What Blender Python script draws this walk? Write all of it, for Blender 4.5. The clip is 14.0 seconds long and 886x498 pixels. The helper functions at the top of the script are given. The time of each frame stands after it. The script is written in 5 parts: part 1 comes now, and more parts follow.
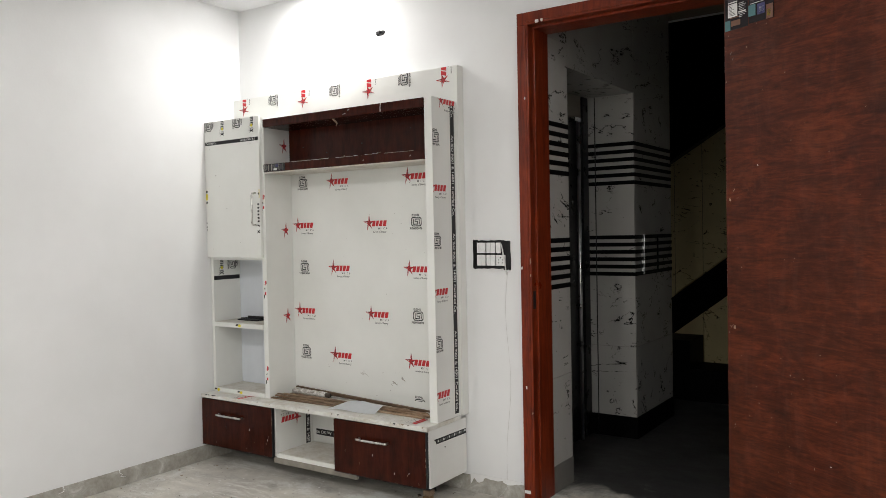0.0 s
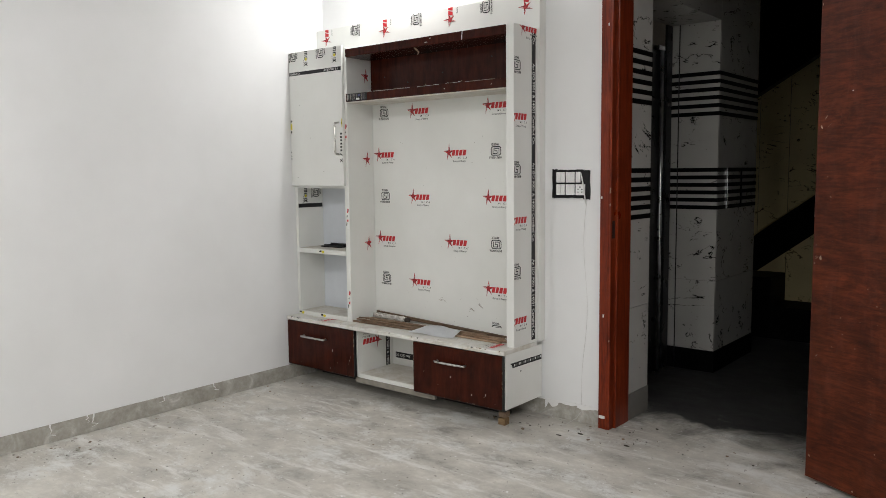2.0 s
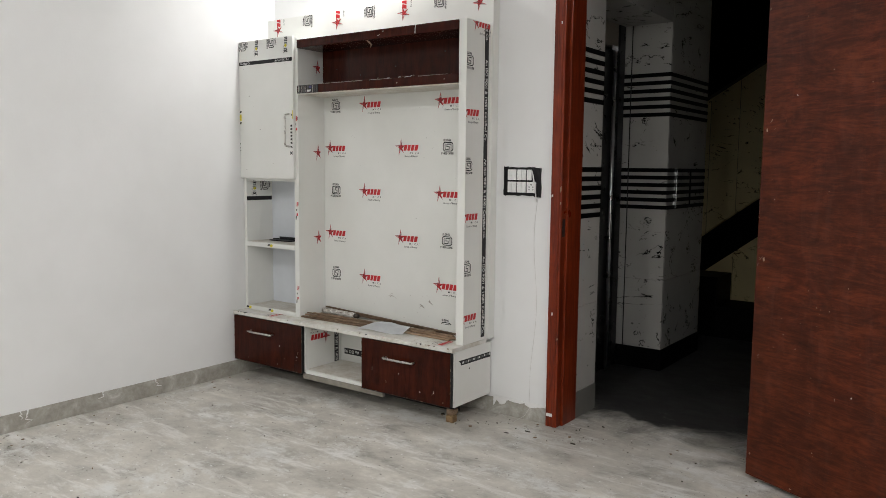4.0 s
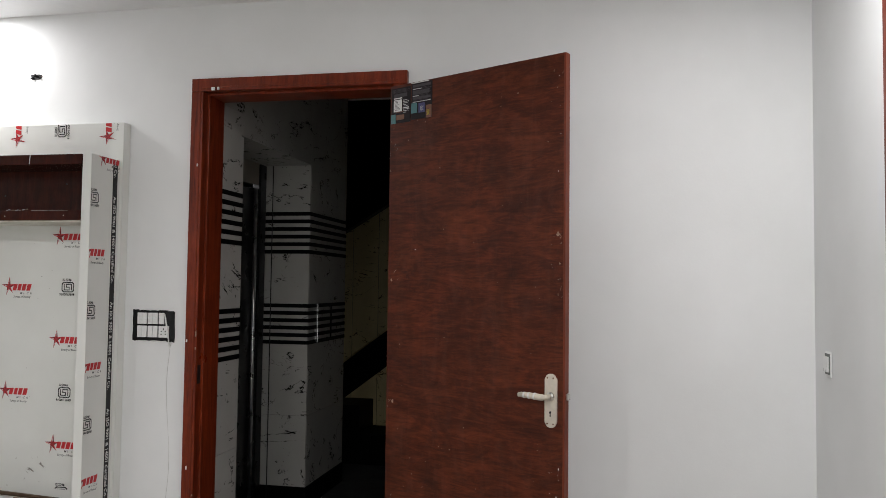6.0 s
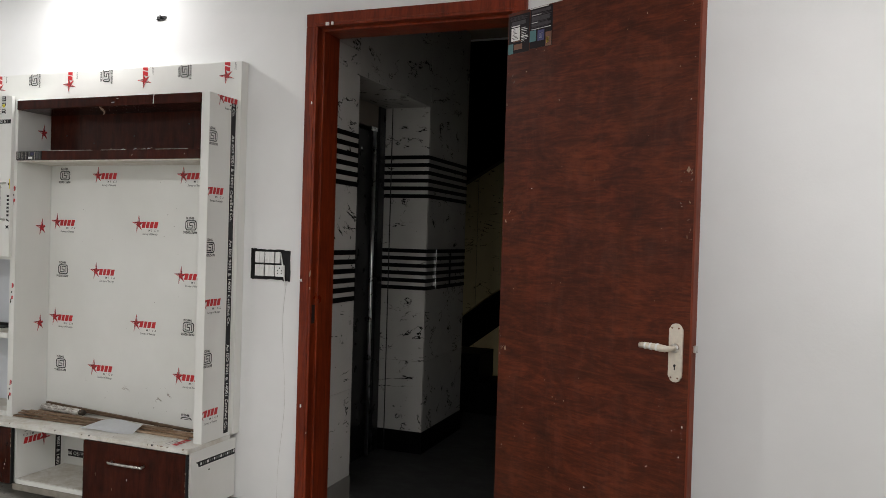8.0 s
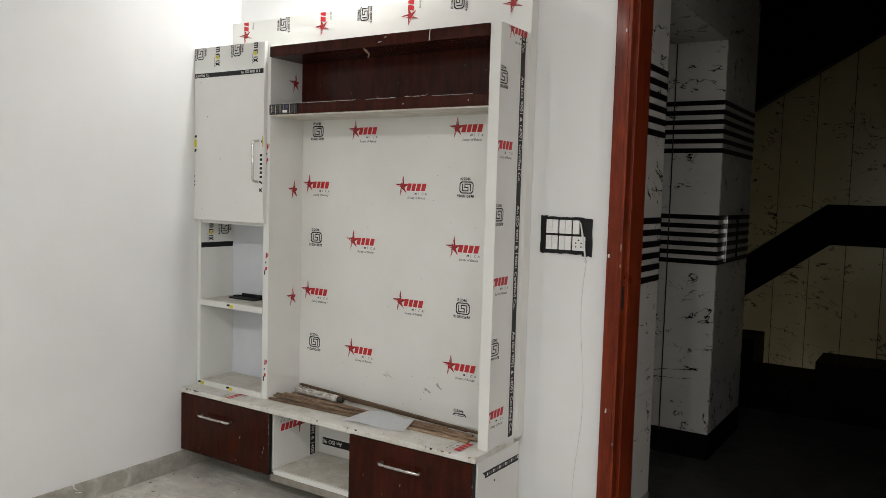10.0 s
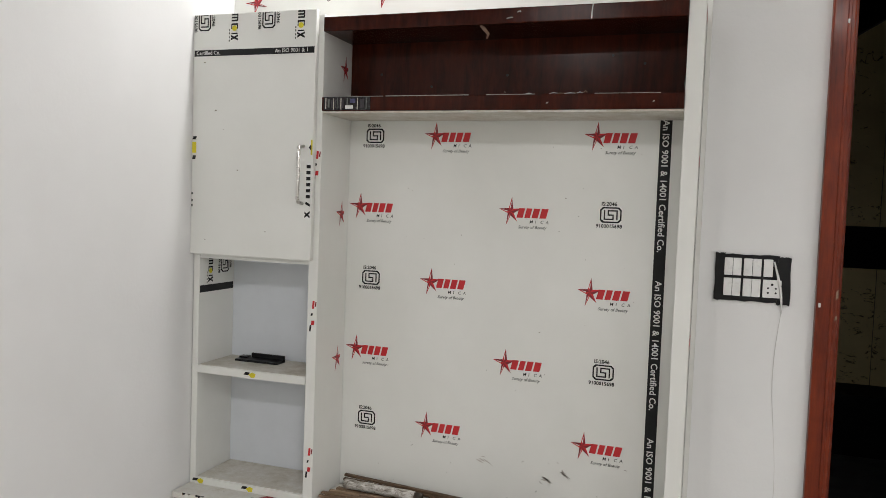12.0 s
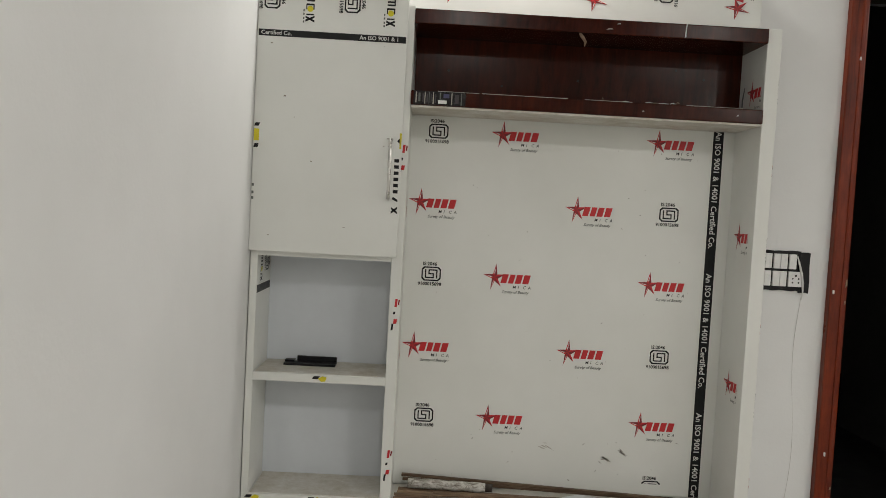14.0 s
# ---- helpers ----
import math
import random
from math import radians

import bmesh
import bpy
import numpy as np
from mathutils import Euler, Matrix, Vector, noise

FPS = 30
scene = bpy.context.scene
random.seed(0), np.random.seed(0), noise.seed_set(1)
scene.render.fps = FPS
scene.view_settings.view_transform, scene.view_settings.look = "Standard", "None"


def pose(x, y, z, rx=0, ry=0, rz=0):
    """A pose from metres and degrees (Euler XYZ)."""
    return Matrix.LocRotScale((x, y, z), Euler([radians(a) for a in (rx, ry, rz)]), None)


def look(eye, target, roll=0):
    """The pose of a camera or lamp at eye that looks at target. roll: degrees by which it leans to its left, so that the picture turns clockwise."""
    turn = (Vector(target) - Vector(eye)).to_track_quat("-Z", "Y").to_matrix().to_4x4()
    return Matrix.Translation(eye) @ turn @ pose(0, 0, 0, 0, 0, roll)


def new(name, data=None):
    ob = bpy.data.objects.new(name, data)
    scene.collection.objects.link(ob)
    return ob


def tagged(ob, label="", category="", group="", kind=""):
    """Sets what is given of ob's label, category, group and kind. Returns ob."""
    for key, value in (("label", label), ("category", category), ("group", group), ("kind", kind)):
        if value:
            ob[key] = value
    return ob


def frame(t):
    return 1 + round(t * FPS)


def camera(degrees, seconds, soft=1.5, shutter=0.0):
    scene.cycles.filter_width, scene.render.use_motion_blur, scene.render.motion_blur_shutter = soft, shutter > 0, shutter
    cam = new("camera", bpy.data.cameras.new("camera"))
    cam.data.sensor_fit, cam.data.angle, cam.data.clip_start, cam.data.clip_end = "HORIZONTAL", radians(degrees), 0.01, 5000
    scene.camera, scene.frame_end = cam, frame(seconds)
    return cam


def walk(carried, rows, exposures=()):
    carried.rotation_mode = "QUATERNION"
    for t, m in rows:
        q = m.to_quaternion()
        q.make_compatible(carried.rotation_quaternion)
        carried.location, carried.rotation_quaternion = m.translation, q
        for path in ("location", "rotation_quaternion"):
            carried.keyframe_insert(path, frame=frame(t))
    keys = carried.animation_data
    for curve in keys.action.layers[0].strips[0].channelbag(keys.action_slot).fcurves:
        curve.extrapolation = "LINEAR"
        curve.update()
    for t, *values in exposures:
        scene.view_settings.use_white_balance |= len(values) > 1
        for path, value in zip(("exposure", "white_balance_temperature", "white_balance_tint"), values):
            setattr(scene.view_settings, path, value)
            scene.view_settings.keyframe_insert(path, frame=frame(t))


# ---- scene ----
cam = camera(59.6, 14.0, soft=0.45)
PATH = [
    (0, (0.485, 0.045, 1.228), (-0.634, 1.702, 1.185), -1.1),
    (0.5, (0.514, 0.006, 1.216), (-0.608, 1.657, 1.09), -0.3),
    (1, (0.507, -0.008, 1.199), (-0.682, 1.59, 1.011), 0.7),
    (1.5, (0.508, -0.016, 1.204), (-0.738, 1.539, 1.026), -0.1),
    (2, (0.493, -0.025, 1.18), (-0.771, 1.513, 0.983), -0.6),
    (2.2, (0.497, -0.022, 1.167), (-0.764, 1.519, 0.98), -0.7),
    (4.3, (0.495, 0.018, 1.187), (-0.626, 1.659, 0.965), 1.4),
    (4.5, (0.495, 0.017, 1.197), (-0.508, 1.736, 0.991), 1.9),
    (5, (0.541, 0.07, 1.227), (-0.113, 1.956, 1.109), 2.8),
    (5.5, (0.55, 0.083, 1.275), (0.092, 2.03, 1.301), 1.5),
    (6, (0.556, 0.065, 1.311), (0.168, 2.025, 1.405), 0.7),
    (6.5, (0.564, 0.086, 1.231), (0.158, 2.044, 1.244), 2.2),
    (7, (0.577, 0.074, 1.234), (0.179, 2.033, 1.192), 3.0),
    (7.5, (0.589, 0.155, 1.238), (0.103, 2.094, 1.175), 2.0),
    (8, (0.573, 0.239, 1.257), (-0.136, 2.109, 1.23), 1.7),
    (8.5, (0.475, 0.316, 1.276), (-0.435, 2.096, 1.287), 2.8),
    (9, (0.277, 0.398, 1.263), (-0.779, 2.096, 1.242), 2.9),
    (9.2, (0.201, 0.442, 1.267), (-0.889, 2.118, 1.222), 2.5),
    (11.3, (-0.997, 0.83, 1.208), (-1.988, 2.553, 0.989), 0.3),
    (11.5, (-1.106, 0.861, 1.202), (-2.006, 2.635, 0.997), 1.3),
    (12, (-1.465, 0.821, 1.285), (-2.112, 2.71, 1.18), 2.1),
    (12.5, (-1.772, 0.831, 1.337), (-2.333, 2.75, 1.382), 1.0),
    (13, (-2.01, 0.764, 1.283), (-2.528, 2.696, 1.278), 1.2),
    (13.5, (-2.297, 0.675, 1.243), (-2.626, 2.647, 1.186), 1.8),
    (14, (-2.507, 0.628, 1.26), (-2.467, 2.625, 1.159), 3.1),
]
EXPOSURES = [
    (0.0, -0.62, 6550, 9), (1.0, -0.72, 6450, 9), (2.0, -0.72, 6450, 9), (4.5, -0.73, 6500, 9), (5.0, -0.81, 6450, 9), (5.5, -0.87, 6450, 9), (6.0, -0.95, 6400, 10), (7.0, -0.98, 6450, 10), (8.0, -0.90, 6500, 10),
    (9.0, -0.76, 6600, 8), (11.5, -0.90, 6600, 10), (12.0, -0.80, 6550, 10), (12.5, -1.23, 6600, 9), (13.0, -1.35, 6850, 6), (13.5, -1.29, 6800, 7), (14.0, -1.12, 6800, 7),
]
walk(cam, [(t, look(eye, target, roll)) for t, eye, target, roll in PATH], EXPOSURES)

# ---- world and light ----
world = bpy.data.worlds.new("world")
scene.world = world
world.use_nodes = True
world.node_tree.nodes["Background"].inputs[0].default_value = (0.5, 0.55, 0.6, 1)
world.node_tree.nodes["Background"].inputs[1].default_value = 0.02

FLOOR, CEIL = -0.012, 2.535
WEST, EAST, NORTH, SOUTH = -3.03, 1.355, 3.16, -3.6
# recessed ceiling lamps: x, y, watts
DOWNLIGHTS = [
    (-2.29, 2.96, 9),
    (1.10, 2.05, 11.5),
    (-2.32, 0.15, 12),
    (-0.80, 0.20, 13),
    (0.68, 0.20, 13),
    (0.68, -2.40, 36),
]
# unseen lamp added in the stairwell, standing in for light from the landing below
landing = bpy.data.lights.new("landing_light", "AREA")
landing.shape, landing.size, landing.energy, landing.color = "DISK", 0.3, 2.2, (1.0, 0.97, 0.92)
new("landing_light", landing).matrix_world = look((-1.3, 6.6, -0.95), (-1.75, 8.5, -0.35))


# ---- mesh helpers ----
ORIGIN = {}


def box(bm, x0, x1, y0, y1, z0, z1, bevel=0.0, mi=0):
    """A box added to bm, with its edges rounded a little."""
    made = bmesh.new()
    bmesh.ops.create_cube(made, size=1)
    for v in made.verts:
        v.co = Vector(((x0 + x1) / 2 + v.co.x * (x1 - x0), (y0 + y1) / 2 + v.co.y * (y1 - y0), (z0 + z1) / 2 + v.co.z * (z1 - z0)))
    if bevel:
        bmesh.ops.bevel(made, geom=made.edges[:], offset=bevel, segments=2, affect="EDGES", profile=0.6)
    for f in made.faces:
        f.material_index = mi
    join(bm, made)
    return bm


def join(bm, other, m=None):
    """Adds the bmesh other to bm, moved by m, and frees it."""
    if m is not None:
        bmesh.ops.transform(other, matrix=m, verts=other.verts)
    me = bpy.data.meshes.new("t")
    other.to_mesh(me)
    other.free()
    bm.from_mesh(me)
    bpy.data.meshes.remove(me)
    return bm


def boxes(*rows, bevel=0.0):
    bm = bmesh.new()
    for r in rows:
        box(bm, *r, bevel=bevel)
    return bm


def tube(points, radius, sides=8):
    """A round bar along the points, closed at both ends."""
    bm = bmesh.new()
    pts = [Vector(p) for p in points]
    rings = []
    for i, p in enumerate(pts):
        d = (pts[min(i + 1, len(pts) - 1)] - pts[max(i - 1, 0)]).normalized()
        a = d.cross(Vector((0.31, 0.17, 0.93))).normalized()
        b = d.cross(a)
        r = radius[i] if isinstance(radius, (list, tuple)) else radius
        rings.append([bm.verts.new(p + r * (math.cos(2 * math.pi * k / sides) * a + math.sin(2 * math.pi * k / sides) * b)) for k in range(sides)])
    for lo, hi in zip(rings, rings[1:]):
        for k in range(sides):
            bm.faces.new((lo[k], lo[(k + 1) % sides], hi[(k + 1) % sides], hi[k]))
    bm.faces.new(rings[0][::-1])
    bm.faces.new(rings[-1])
    return bm


def slab(outline, y0, y1):
    """A plate of the given outline in x and z, between two depths."""
    bm = bmesh.new()
    a, b = [bm.verts.new((x, y0, z)) for x, z in outline], [bm.verts.new((x, y1, z)) for x, z in outline]
    bm.faces.new(a)
    bm.faces.new(b[::-1])
    for k in range(len(outline)):
        j = (k + 1) % len(outline)
        bm.faces.new((a[k], b[k], b[j], a[j]))
    return bm


def thing(name, at, label, category, group="", kind=""):
    """An Empty at the base of a thing; its parts hang under it."""
    ob = new(name)
    ob.location = at
    ob.empty_display_size = 0.1
    ORIGIN[ob] = Vector(at)
    return tagged(ob, label, category, group, kind)


def part(name, bm, material, parent=None, label="", at=None, smooth=False):
    """Links a bmesh, given in world coordinates, as one mesh object under a thing or a part."""
    o = ORIGIN[parent] if parent else Vector(at if at is not None else (0, 0, 0))
    bmesh.ops.recalc_face_normals(bm, faces=bm.faces[:])
    for v in bm.verts:
        v.co -= o
    me = bpy.data.meshes.new(name)
    bm.to_mesh(me)
    bm.free()
    for m in material if isinstance(material, (list, tuple)) else (material,):
        me.materials.append(m)
    if smooth:
        for p in me.polygons:
            p.use_smooth = True
    ob = new(name, me)
    ORIGIN[ob] = o
    if parent:
        ob.parent = parent
    else:
        ob.location = o
    if label:
        tagged(ob, label)
    return ob


def structure(name, bm, material, label, category):
    return tagged(part(name, bm, material), label, category, "", "structure")


# ---- materials ----
def nodes_of(name):
    m = bpy.data.materials.new(name)
    m.use_nodes = True
    nt = m.node_tree
    return m, nt, nt.nodes["Principled BSDF"]


def add(nt, kind, **values):
    n = nt.nodes.new(kind)
    for k, v in values.items():
        n.inputs[k].default_value = v
    return n


def coords(nt, scale):
    g = nt.nodes.new("ShaderNodeNewGeometry")
    mp = nt.nodes.new("ShaderNodeMapping")
    mp.inputs["Scale"].default_value = scale
    nt.links.new(g.outputs["Position"], mp.inputs["Vector"])
    return mp.outputs["Vector"]


def ramp(nt, fac, stops):
    r = nt.nodes.new("ShaderNodeValToRGB")
    e = r.color_ramp.elements
    while len(e) < len(stops):
        e.new(0.5)
    for el, (p, c) in zip(e, stops):
        el.position = p
        el.color = (*c, 1) if len(c) == 3 else c
    nt.links.new(fac, r.inputs["Fac"])
    return r.outputs["Color"]


def noise_of(nt, vec, scale, detail=4.0, rough=0.55, distortion=0.0):
    n = add(nt, "ShaderNodeTexNoise", Scale=scale, Detail=detail, Roughness=rough, Distortion=distortion)
    nt.links.new(vec, n.inputs["Vector"])
    return n.outputs["Fac"]


def mix(nt, fac, a, b, blend="MIX"):
    n = nt.nodes.new("ShaderNodeMix")
    n.data_type, n.blend_type = "RGBA", blend
    for sock, v in ((n.inputs[0], fac), (n.inputs[6], a), (n.inputs[7], b)):
        if isinstance(v, (int, float)):
            sock.default_value = v
        elif isinstance(v, tuple):
            sock.default_value = (*v, 1)
        else:
            nt.links.new(v, sock)
    return n.outputs[2]


def bump(nt, bsdf, height, strength, distance=0.002):
    b = add(nt, "ShaderNodeBump", Strength=strength, Distance=distance)
    nt.links.new(height, b.inputs["Height"])
    nt.links.new(b.outputs["Normal"], bsdf.inputs["Normal"])


def plain(name, colour, rough=0.5, metal=0.0, vary=0.08, scale=30.0, relief=0.05, spec=0.5):
    """A paint, plastic or metal with a little grain and wear."""
    m, nt, b = nodes_of(name)
    v = coords(nt, (1, 1, 1))
    n1, n2 = noise_of(nt, v, scale, 5), noise_of(nt, v, scale * 0.12, 3)
    dark = tuple(c * (1 - vary) for c in colour)
    light = tuple(min(1, c * (1 + vary * 0.5)) for c in colour)
    c1 = ramp(nt, n1, [(0.35, dark), (0.65, light)])
    c2 = ramp(nt, n2, [(0.3, dark), (0.7, light)])
    nt.links.new(mix(nt, 0.5, c1, c2), b.inputs["Base Color"])
    nt.links.new(ramp(nt, n1, [(0.3, (rough * 0.85,) * 3), (0.7, (min(1, rough * 1.15),) * 3)]), b.inputs["Roughness"])
    b.inputs["Metallic"].default_value = metal
    b.inputs["Specular IOR Level"].default_value = spec
    if relief:
        bump(nt, b, n1, relief)
    return m


def wall_paint():
    m, nt, b = nodes_of("wall_paint")
    v = coords(nt, (1, 1, 1))
    soft = noise_of(nt, v, 1.7, 4, 0.6)
    fine = noise_of(nt, v, 90, 5)
    c = ramp(nt, soft, [(0.3, (0.76, 0.765, 0.76)), (0.7, (0.82, 0.825, 0.825))])
    nt.links.new(c, b.inputs["Base Color"])
    b.inputs["Roughness"].default_value = 0.62
    b.inputs["Specular IOR Level"].default_value = 0.3
    bump(nt, b, mix(nt, 0.5, fine, noise_of(nt, v, 7, 4)), 0.2, 0.004)
    return m


def floor_stone(name, low=(0.385, 0.362, 0.320), middle=(0.478, 0.455, 0.408), high=(0.556, 0.535, 0.486), dusty=0.95, grime_shade=None):
    m, nt, b = nodes_of(name)
    v = coords(nt, (1, 1, 1))
    turned = coords(nt, (1.0, 1.45, 1))
    big = noise_of(nt, v, 1.3, 6, 0.6, 0.3)
    mid = noise_of(nt, turned, 4.5, 9, 0.72, 0.15)
    fine = noise_of(nt, v, 70, 6, 0.7)
    base = ramp(nt, big, [(0.28, low), (0.5, middle), (0.75, high)])
    tone = ramp(nt, mid, [(0.32, (0.52,) * 3), (0.44, (0.84,) * 3), (0.56, (1.02,) * 3), (0.70, (1.28,) * 3)])
    c = mix(nt, 1.0, base, tone, "MULTIPLY")
    dust = ramp(nt, noise_of(nt, turned, 3.1, 11, 0.80, 0.2), [(0.525, (0, 0, 0)), (0.57, (0.48 * dusty,) * 3), (0.65, (dusty,) * 3)])
    c = mix(nt, dust, c, (0.60, 0.605, 0.585))
    swept = nt.nodes.new("ShaderNodeMapping")
    swept.inputs["Rotation"].default_value = (0, 0, 0.75)
    swept.inputs["Scale"].default_value = (1.0, 4.2, 1.0)
    nt.links.new(v, swept.inputs[0])
    wiped = ramp(nt, noise_of(nt, swept.outputs[0], 2.6, 10, 0.74, 0.35), [(0.53, (0, 0, 0)), (0.59, (0.42 * dusty,) * 3), (0.68, (0.9 * dusty,) * 3)])
    c = mix(nt, wiped, c, (0.68, 0.672, 0.645))
    cracks = ramp(nt, noise_of(nt, v, 8, 10, 0.8, 0.3), [(0.31, (0.6,) * 3), (0.38, (0, 0, 0))])
    c = mix(nt, cracks, c, (0.24, 0.222, 0.19))
    speck = ramp(nt, noise_of(nt, v, 42, 3, 0.6), [(0.68, (0, 0, 0)), (0.71, (0.9,) * 3)])
    c = mix(nt, speck, c, (0.72, 0.72, 0.71))
    grit = ramp(nt, noise_of(nt, v, 58, 2, 0.5), [(0.27, (0.8,) * 3), (0.30, (0, 0, 0))])
    c = mix(nt, grit, c, (0.12, 0.11, 0.10))
    if grime_shade:
        # black dirt and the lobby's dimness painted together, thinning raggedly towards the room
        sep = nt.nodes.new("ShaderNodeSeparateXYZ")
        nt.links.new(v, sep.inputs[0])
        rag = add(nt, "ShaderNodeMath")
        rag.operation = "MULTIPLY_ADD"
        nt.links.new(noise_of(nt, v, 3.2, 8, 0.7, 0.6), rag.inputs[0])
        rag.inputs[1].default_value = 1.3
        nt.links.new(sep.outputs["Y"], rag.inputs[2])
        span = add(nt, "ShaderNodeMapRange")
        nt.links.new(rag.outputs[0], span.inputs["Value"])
        span.inputs["From Min"].default_value, span.inputs["From Max"].default_value = grime_shade
        soil_shade = ramp(nt, span.outputs["Result"], [(0.0, (0, 0, 0)), (1.0, (0.97,) * 3)])
        c = mix(nt, soil_shade, c, (0.020, 0.020, 0.021))
    nt.links.new(c, b.inputs["Base Color"])
    nt.links.new(ramp(nt, mid, [(0.3, (0.40,) * 3), (0.7, (0.68,) * 3)]), b.inputs["Roughness"])
    bump(nt, b, mix(nt, 0.6, mid, fine), 0.3, 0.004)
    return m


def skirting_stone():
    m, nt, b = nodes_of("skirting_stone")
    v = coords(nt, (1, 1, 1))
    mid = noise_of(nt, v, 7, 7, 0.65, 1.5)
    fine = noise_of(nt, v, 60, 5)
    base = ramp(nt, mid, [(0.3, (0.275, 0.255, 0.212)), (0.50, (0.355, 0.334, 0.288)), (0.60, (0.43, 0.412, 0.37)), (0.70, (0.64, 0.63, 0.60))])
    nt.links.new(mix(nt, 0.25, base, ramp(nt, fine, [(0.3, (0.2, 0.2, 0.18)), (0.7, (0.5, 0.5, 0.47))])), b.inputs["Base Color"])
    b.inputs["Roughness"].default_value = 0.6
    bump(nt, b, fine, 0.2, 0.002)
    return m


def grain_wood(name, dark, mid, light, stretch, rough=0.4, wave=5.0, wear=0.0, coat=0.0, spec=0.3, swirl=1.4, tones=False):
    m, nt, b = nodes_of(name)
    b.inputs["Specular IOR Level"].default_value = spec
    v = coords(nt, stretch)
    n1 = noise_of(nt, v, wave, 8, 0.62, swirl)
    n2 = noise_of(nt, v, wave * 7, 5, 0.6, 0.4)
    c = ramp(nt, n1, [(0.3, dark), (0.5, mid), (0.72, light)])
    c = mix(nt, 0.4, c, ramp(nt, n2, [(0.32, dark), (0.7, mid)]))
    w = coords(nt, (1, 1, 1))
    c = mix(nt, 1.0, c, ramp(nt, noise_of(nt, w, 3.4, 6, 0.7, 0.8), [(0.3, (0.72,) * 3), (0.7, (1.22,) * 3)]), "MULTIPLY")
    if tones:
        info = nt.nodes.new("ShaderNodeObjectInfo")
        c = mix(nt, 1.0, c, ramp(nt, info.outputs["Random"], [(0.0, (0.42, 0.38, 0.34)), (0.5, (0.95, 0.92, 0.88)), (1.0, (1.35, 1.33, 1.28))]), "MULTIPLY")
    if wear:
        scuff = ramp(nt, noise_of(nt, w, 26, 7, 0.75, 2.0), [(0.70, (0, 0, 0)), (0.80, (wear,) * 3)])
        c = mix(nt, scuff, c, (0.34, 0.22, 0.16))
    nt.links.new(c, b.inputs["Base Color"])
    nt.links.new(ramp(nt, noise_of(nt, w, 4, 5), [(0.3, (rough * 0.8,) * 3), (0.7, (rough * 1.25,) * 3)]), b.inputs["Roughness"])
    b.inputs["Coat Weight"].default_value = coat
    b.inputs["Coat Roughness"].default_value = 0.15
    bump(nt, b, n2, 0.12, 0.001)
    return m


def leaf_veneer():
    """Red-brown veneer with lying grain, cloudy figure and fine dark pores."""
    m, nt, b = nodes_of("leaf_veneer")
    b.inputs["Specular IOR Level"].default_value = 0.2
    broad = noise_of(nt, coords(nt, (1.6, 1.6, 4.2)), 2.6, 7, 0.68, 1.7)
    flame = noise_of(nt, coords(nt, (1.0, 1.0, 5.5)), 4.5, 7, 0.68, 3.0)
    thread = noise_of(nt, coords(nt, (1.6, 1.6, 26.0)), 4.5, 6, 0.68, 0.8)
    c = ramp(nt, broad, [(0.30, (0.023, 0.0035, 0.0011)), (0.48, (0.064, 0.0105, 0.0028)), (0.68, (0.122, 0.0255, 0.0068))])
    c = mix(nt, 0.5, c, ramp(nt, flame, [(0.30, (0.019, 0.0030, 0.0010)), (0.50, (0.068, 0.0118, 0.0032)), (0.70, (0.138, 0.0325, 0.0088))]))
    c = mix(nt, 1.0, c, ramp(nt, thread, [(0.30, (0.80,) * 3), (0.5, (1.02,) * 3), (0.70, (1.24,) * 3)]), "MULTIPLY")
    vein = noise_of(nt, coords(nt, (1.1, 1.1, 15.0)), 6.0, 8, 0.74, 2.6)
    c = mix(nt, 1.0, c, ramp(nt, vein, [(0.34, (0.62,) * 3), (0.45, (0.97,) * 3), (0.60, (1.02,) * 3), (0.72, (1.20,) * 3)]), "MULTIPLY")
    w = coords(nt, (1, 1, 1))
    c = mix(nt, 1.0, c, ramp(nt, noise_of(nt, w, 4.5, 7, 0.72, 0.9), [(0.3, (0.66,) * 3), (0.7, (1.26,) * 3)]), "MULTIPLY")
    scuff = ramp(nt, noise_of(nt, w, 30, 7, 0.75, 2.2), [(0.67, (0, 0, 0)), (0.78, (0.45,) * 3)])
    c = mix(nt, scuff, c, (0.30, 0.17, 0.11))
    wipe = ramp(nt, noise_of(nt, coords(nt, (6, 6, 1.4)), 2.3, 7, 0.7, 1.2), [(0.5, (0, 0, 0)), (0.74, (0.06,) * 3)])
    c = mix(nt, wipe, c, (0.32, 0.17, 0.12))
    nt.links.new(c, b.inputs["Base Color"])
    nt.links.new(ramp(nt, flame, [(0.3, (0.34,) * 3), (0.7, (0.52,) * 3)]), b.inputs["Roughness"])
    bump(nt, b, thread, 0.15, 0.001)
    return m


def film_white():
    m, nt, b = nodes_of("film_white")
    v = coords(nt, (1, 1, 1))
    soft = noise_of(nt, v, 2.2, 5, 0.6)
    smear = noise_of(nt, v, 14, 7, 0.7, 1.0)
    c = ramp(nt, soft, [(0.3, (0.715, 0.72, 0.685)), (0.7, (0.785, 0.79, 0.76))])
    dirt = ramp(nt, smear, [(0.70, (0, 0, 0)), (0.80, (0.35,) * 3)])
    c = mix(nt, dirt, c, (0.42, 0.38, 0.32))
    nt.links.new(c, b.inputs["Base Color"])
    nt.links.new(ramp(nt, smear, [(0.3, (0.34,) * 3), (0.7, (0.5,) * 3)]), b.inputs["Roughness"])
    bump(nt, b, noise_of(nt, v, 24, 3), 0.05, 0.002)
    return m


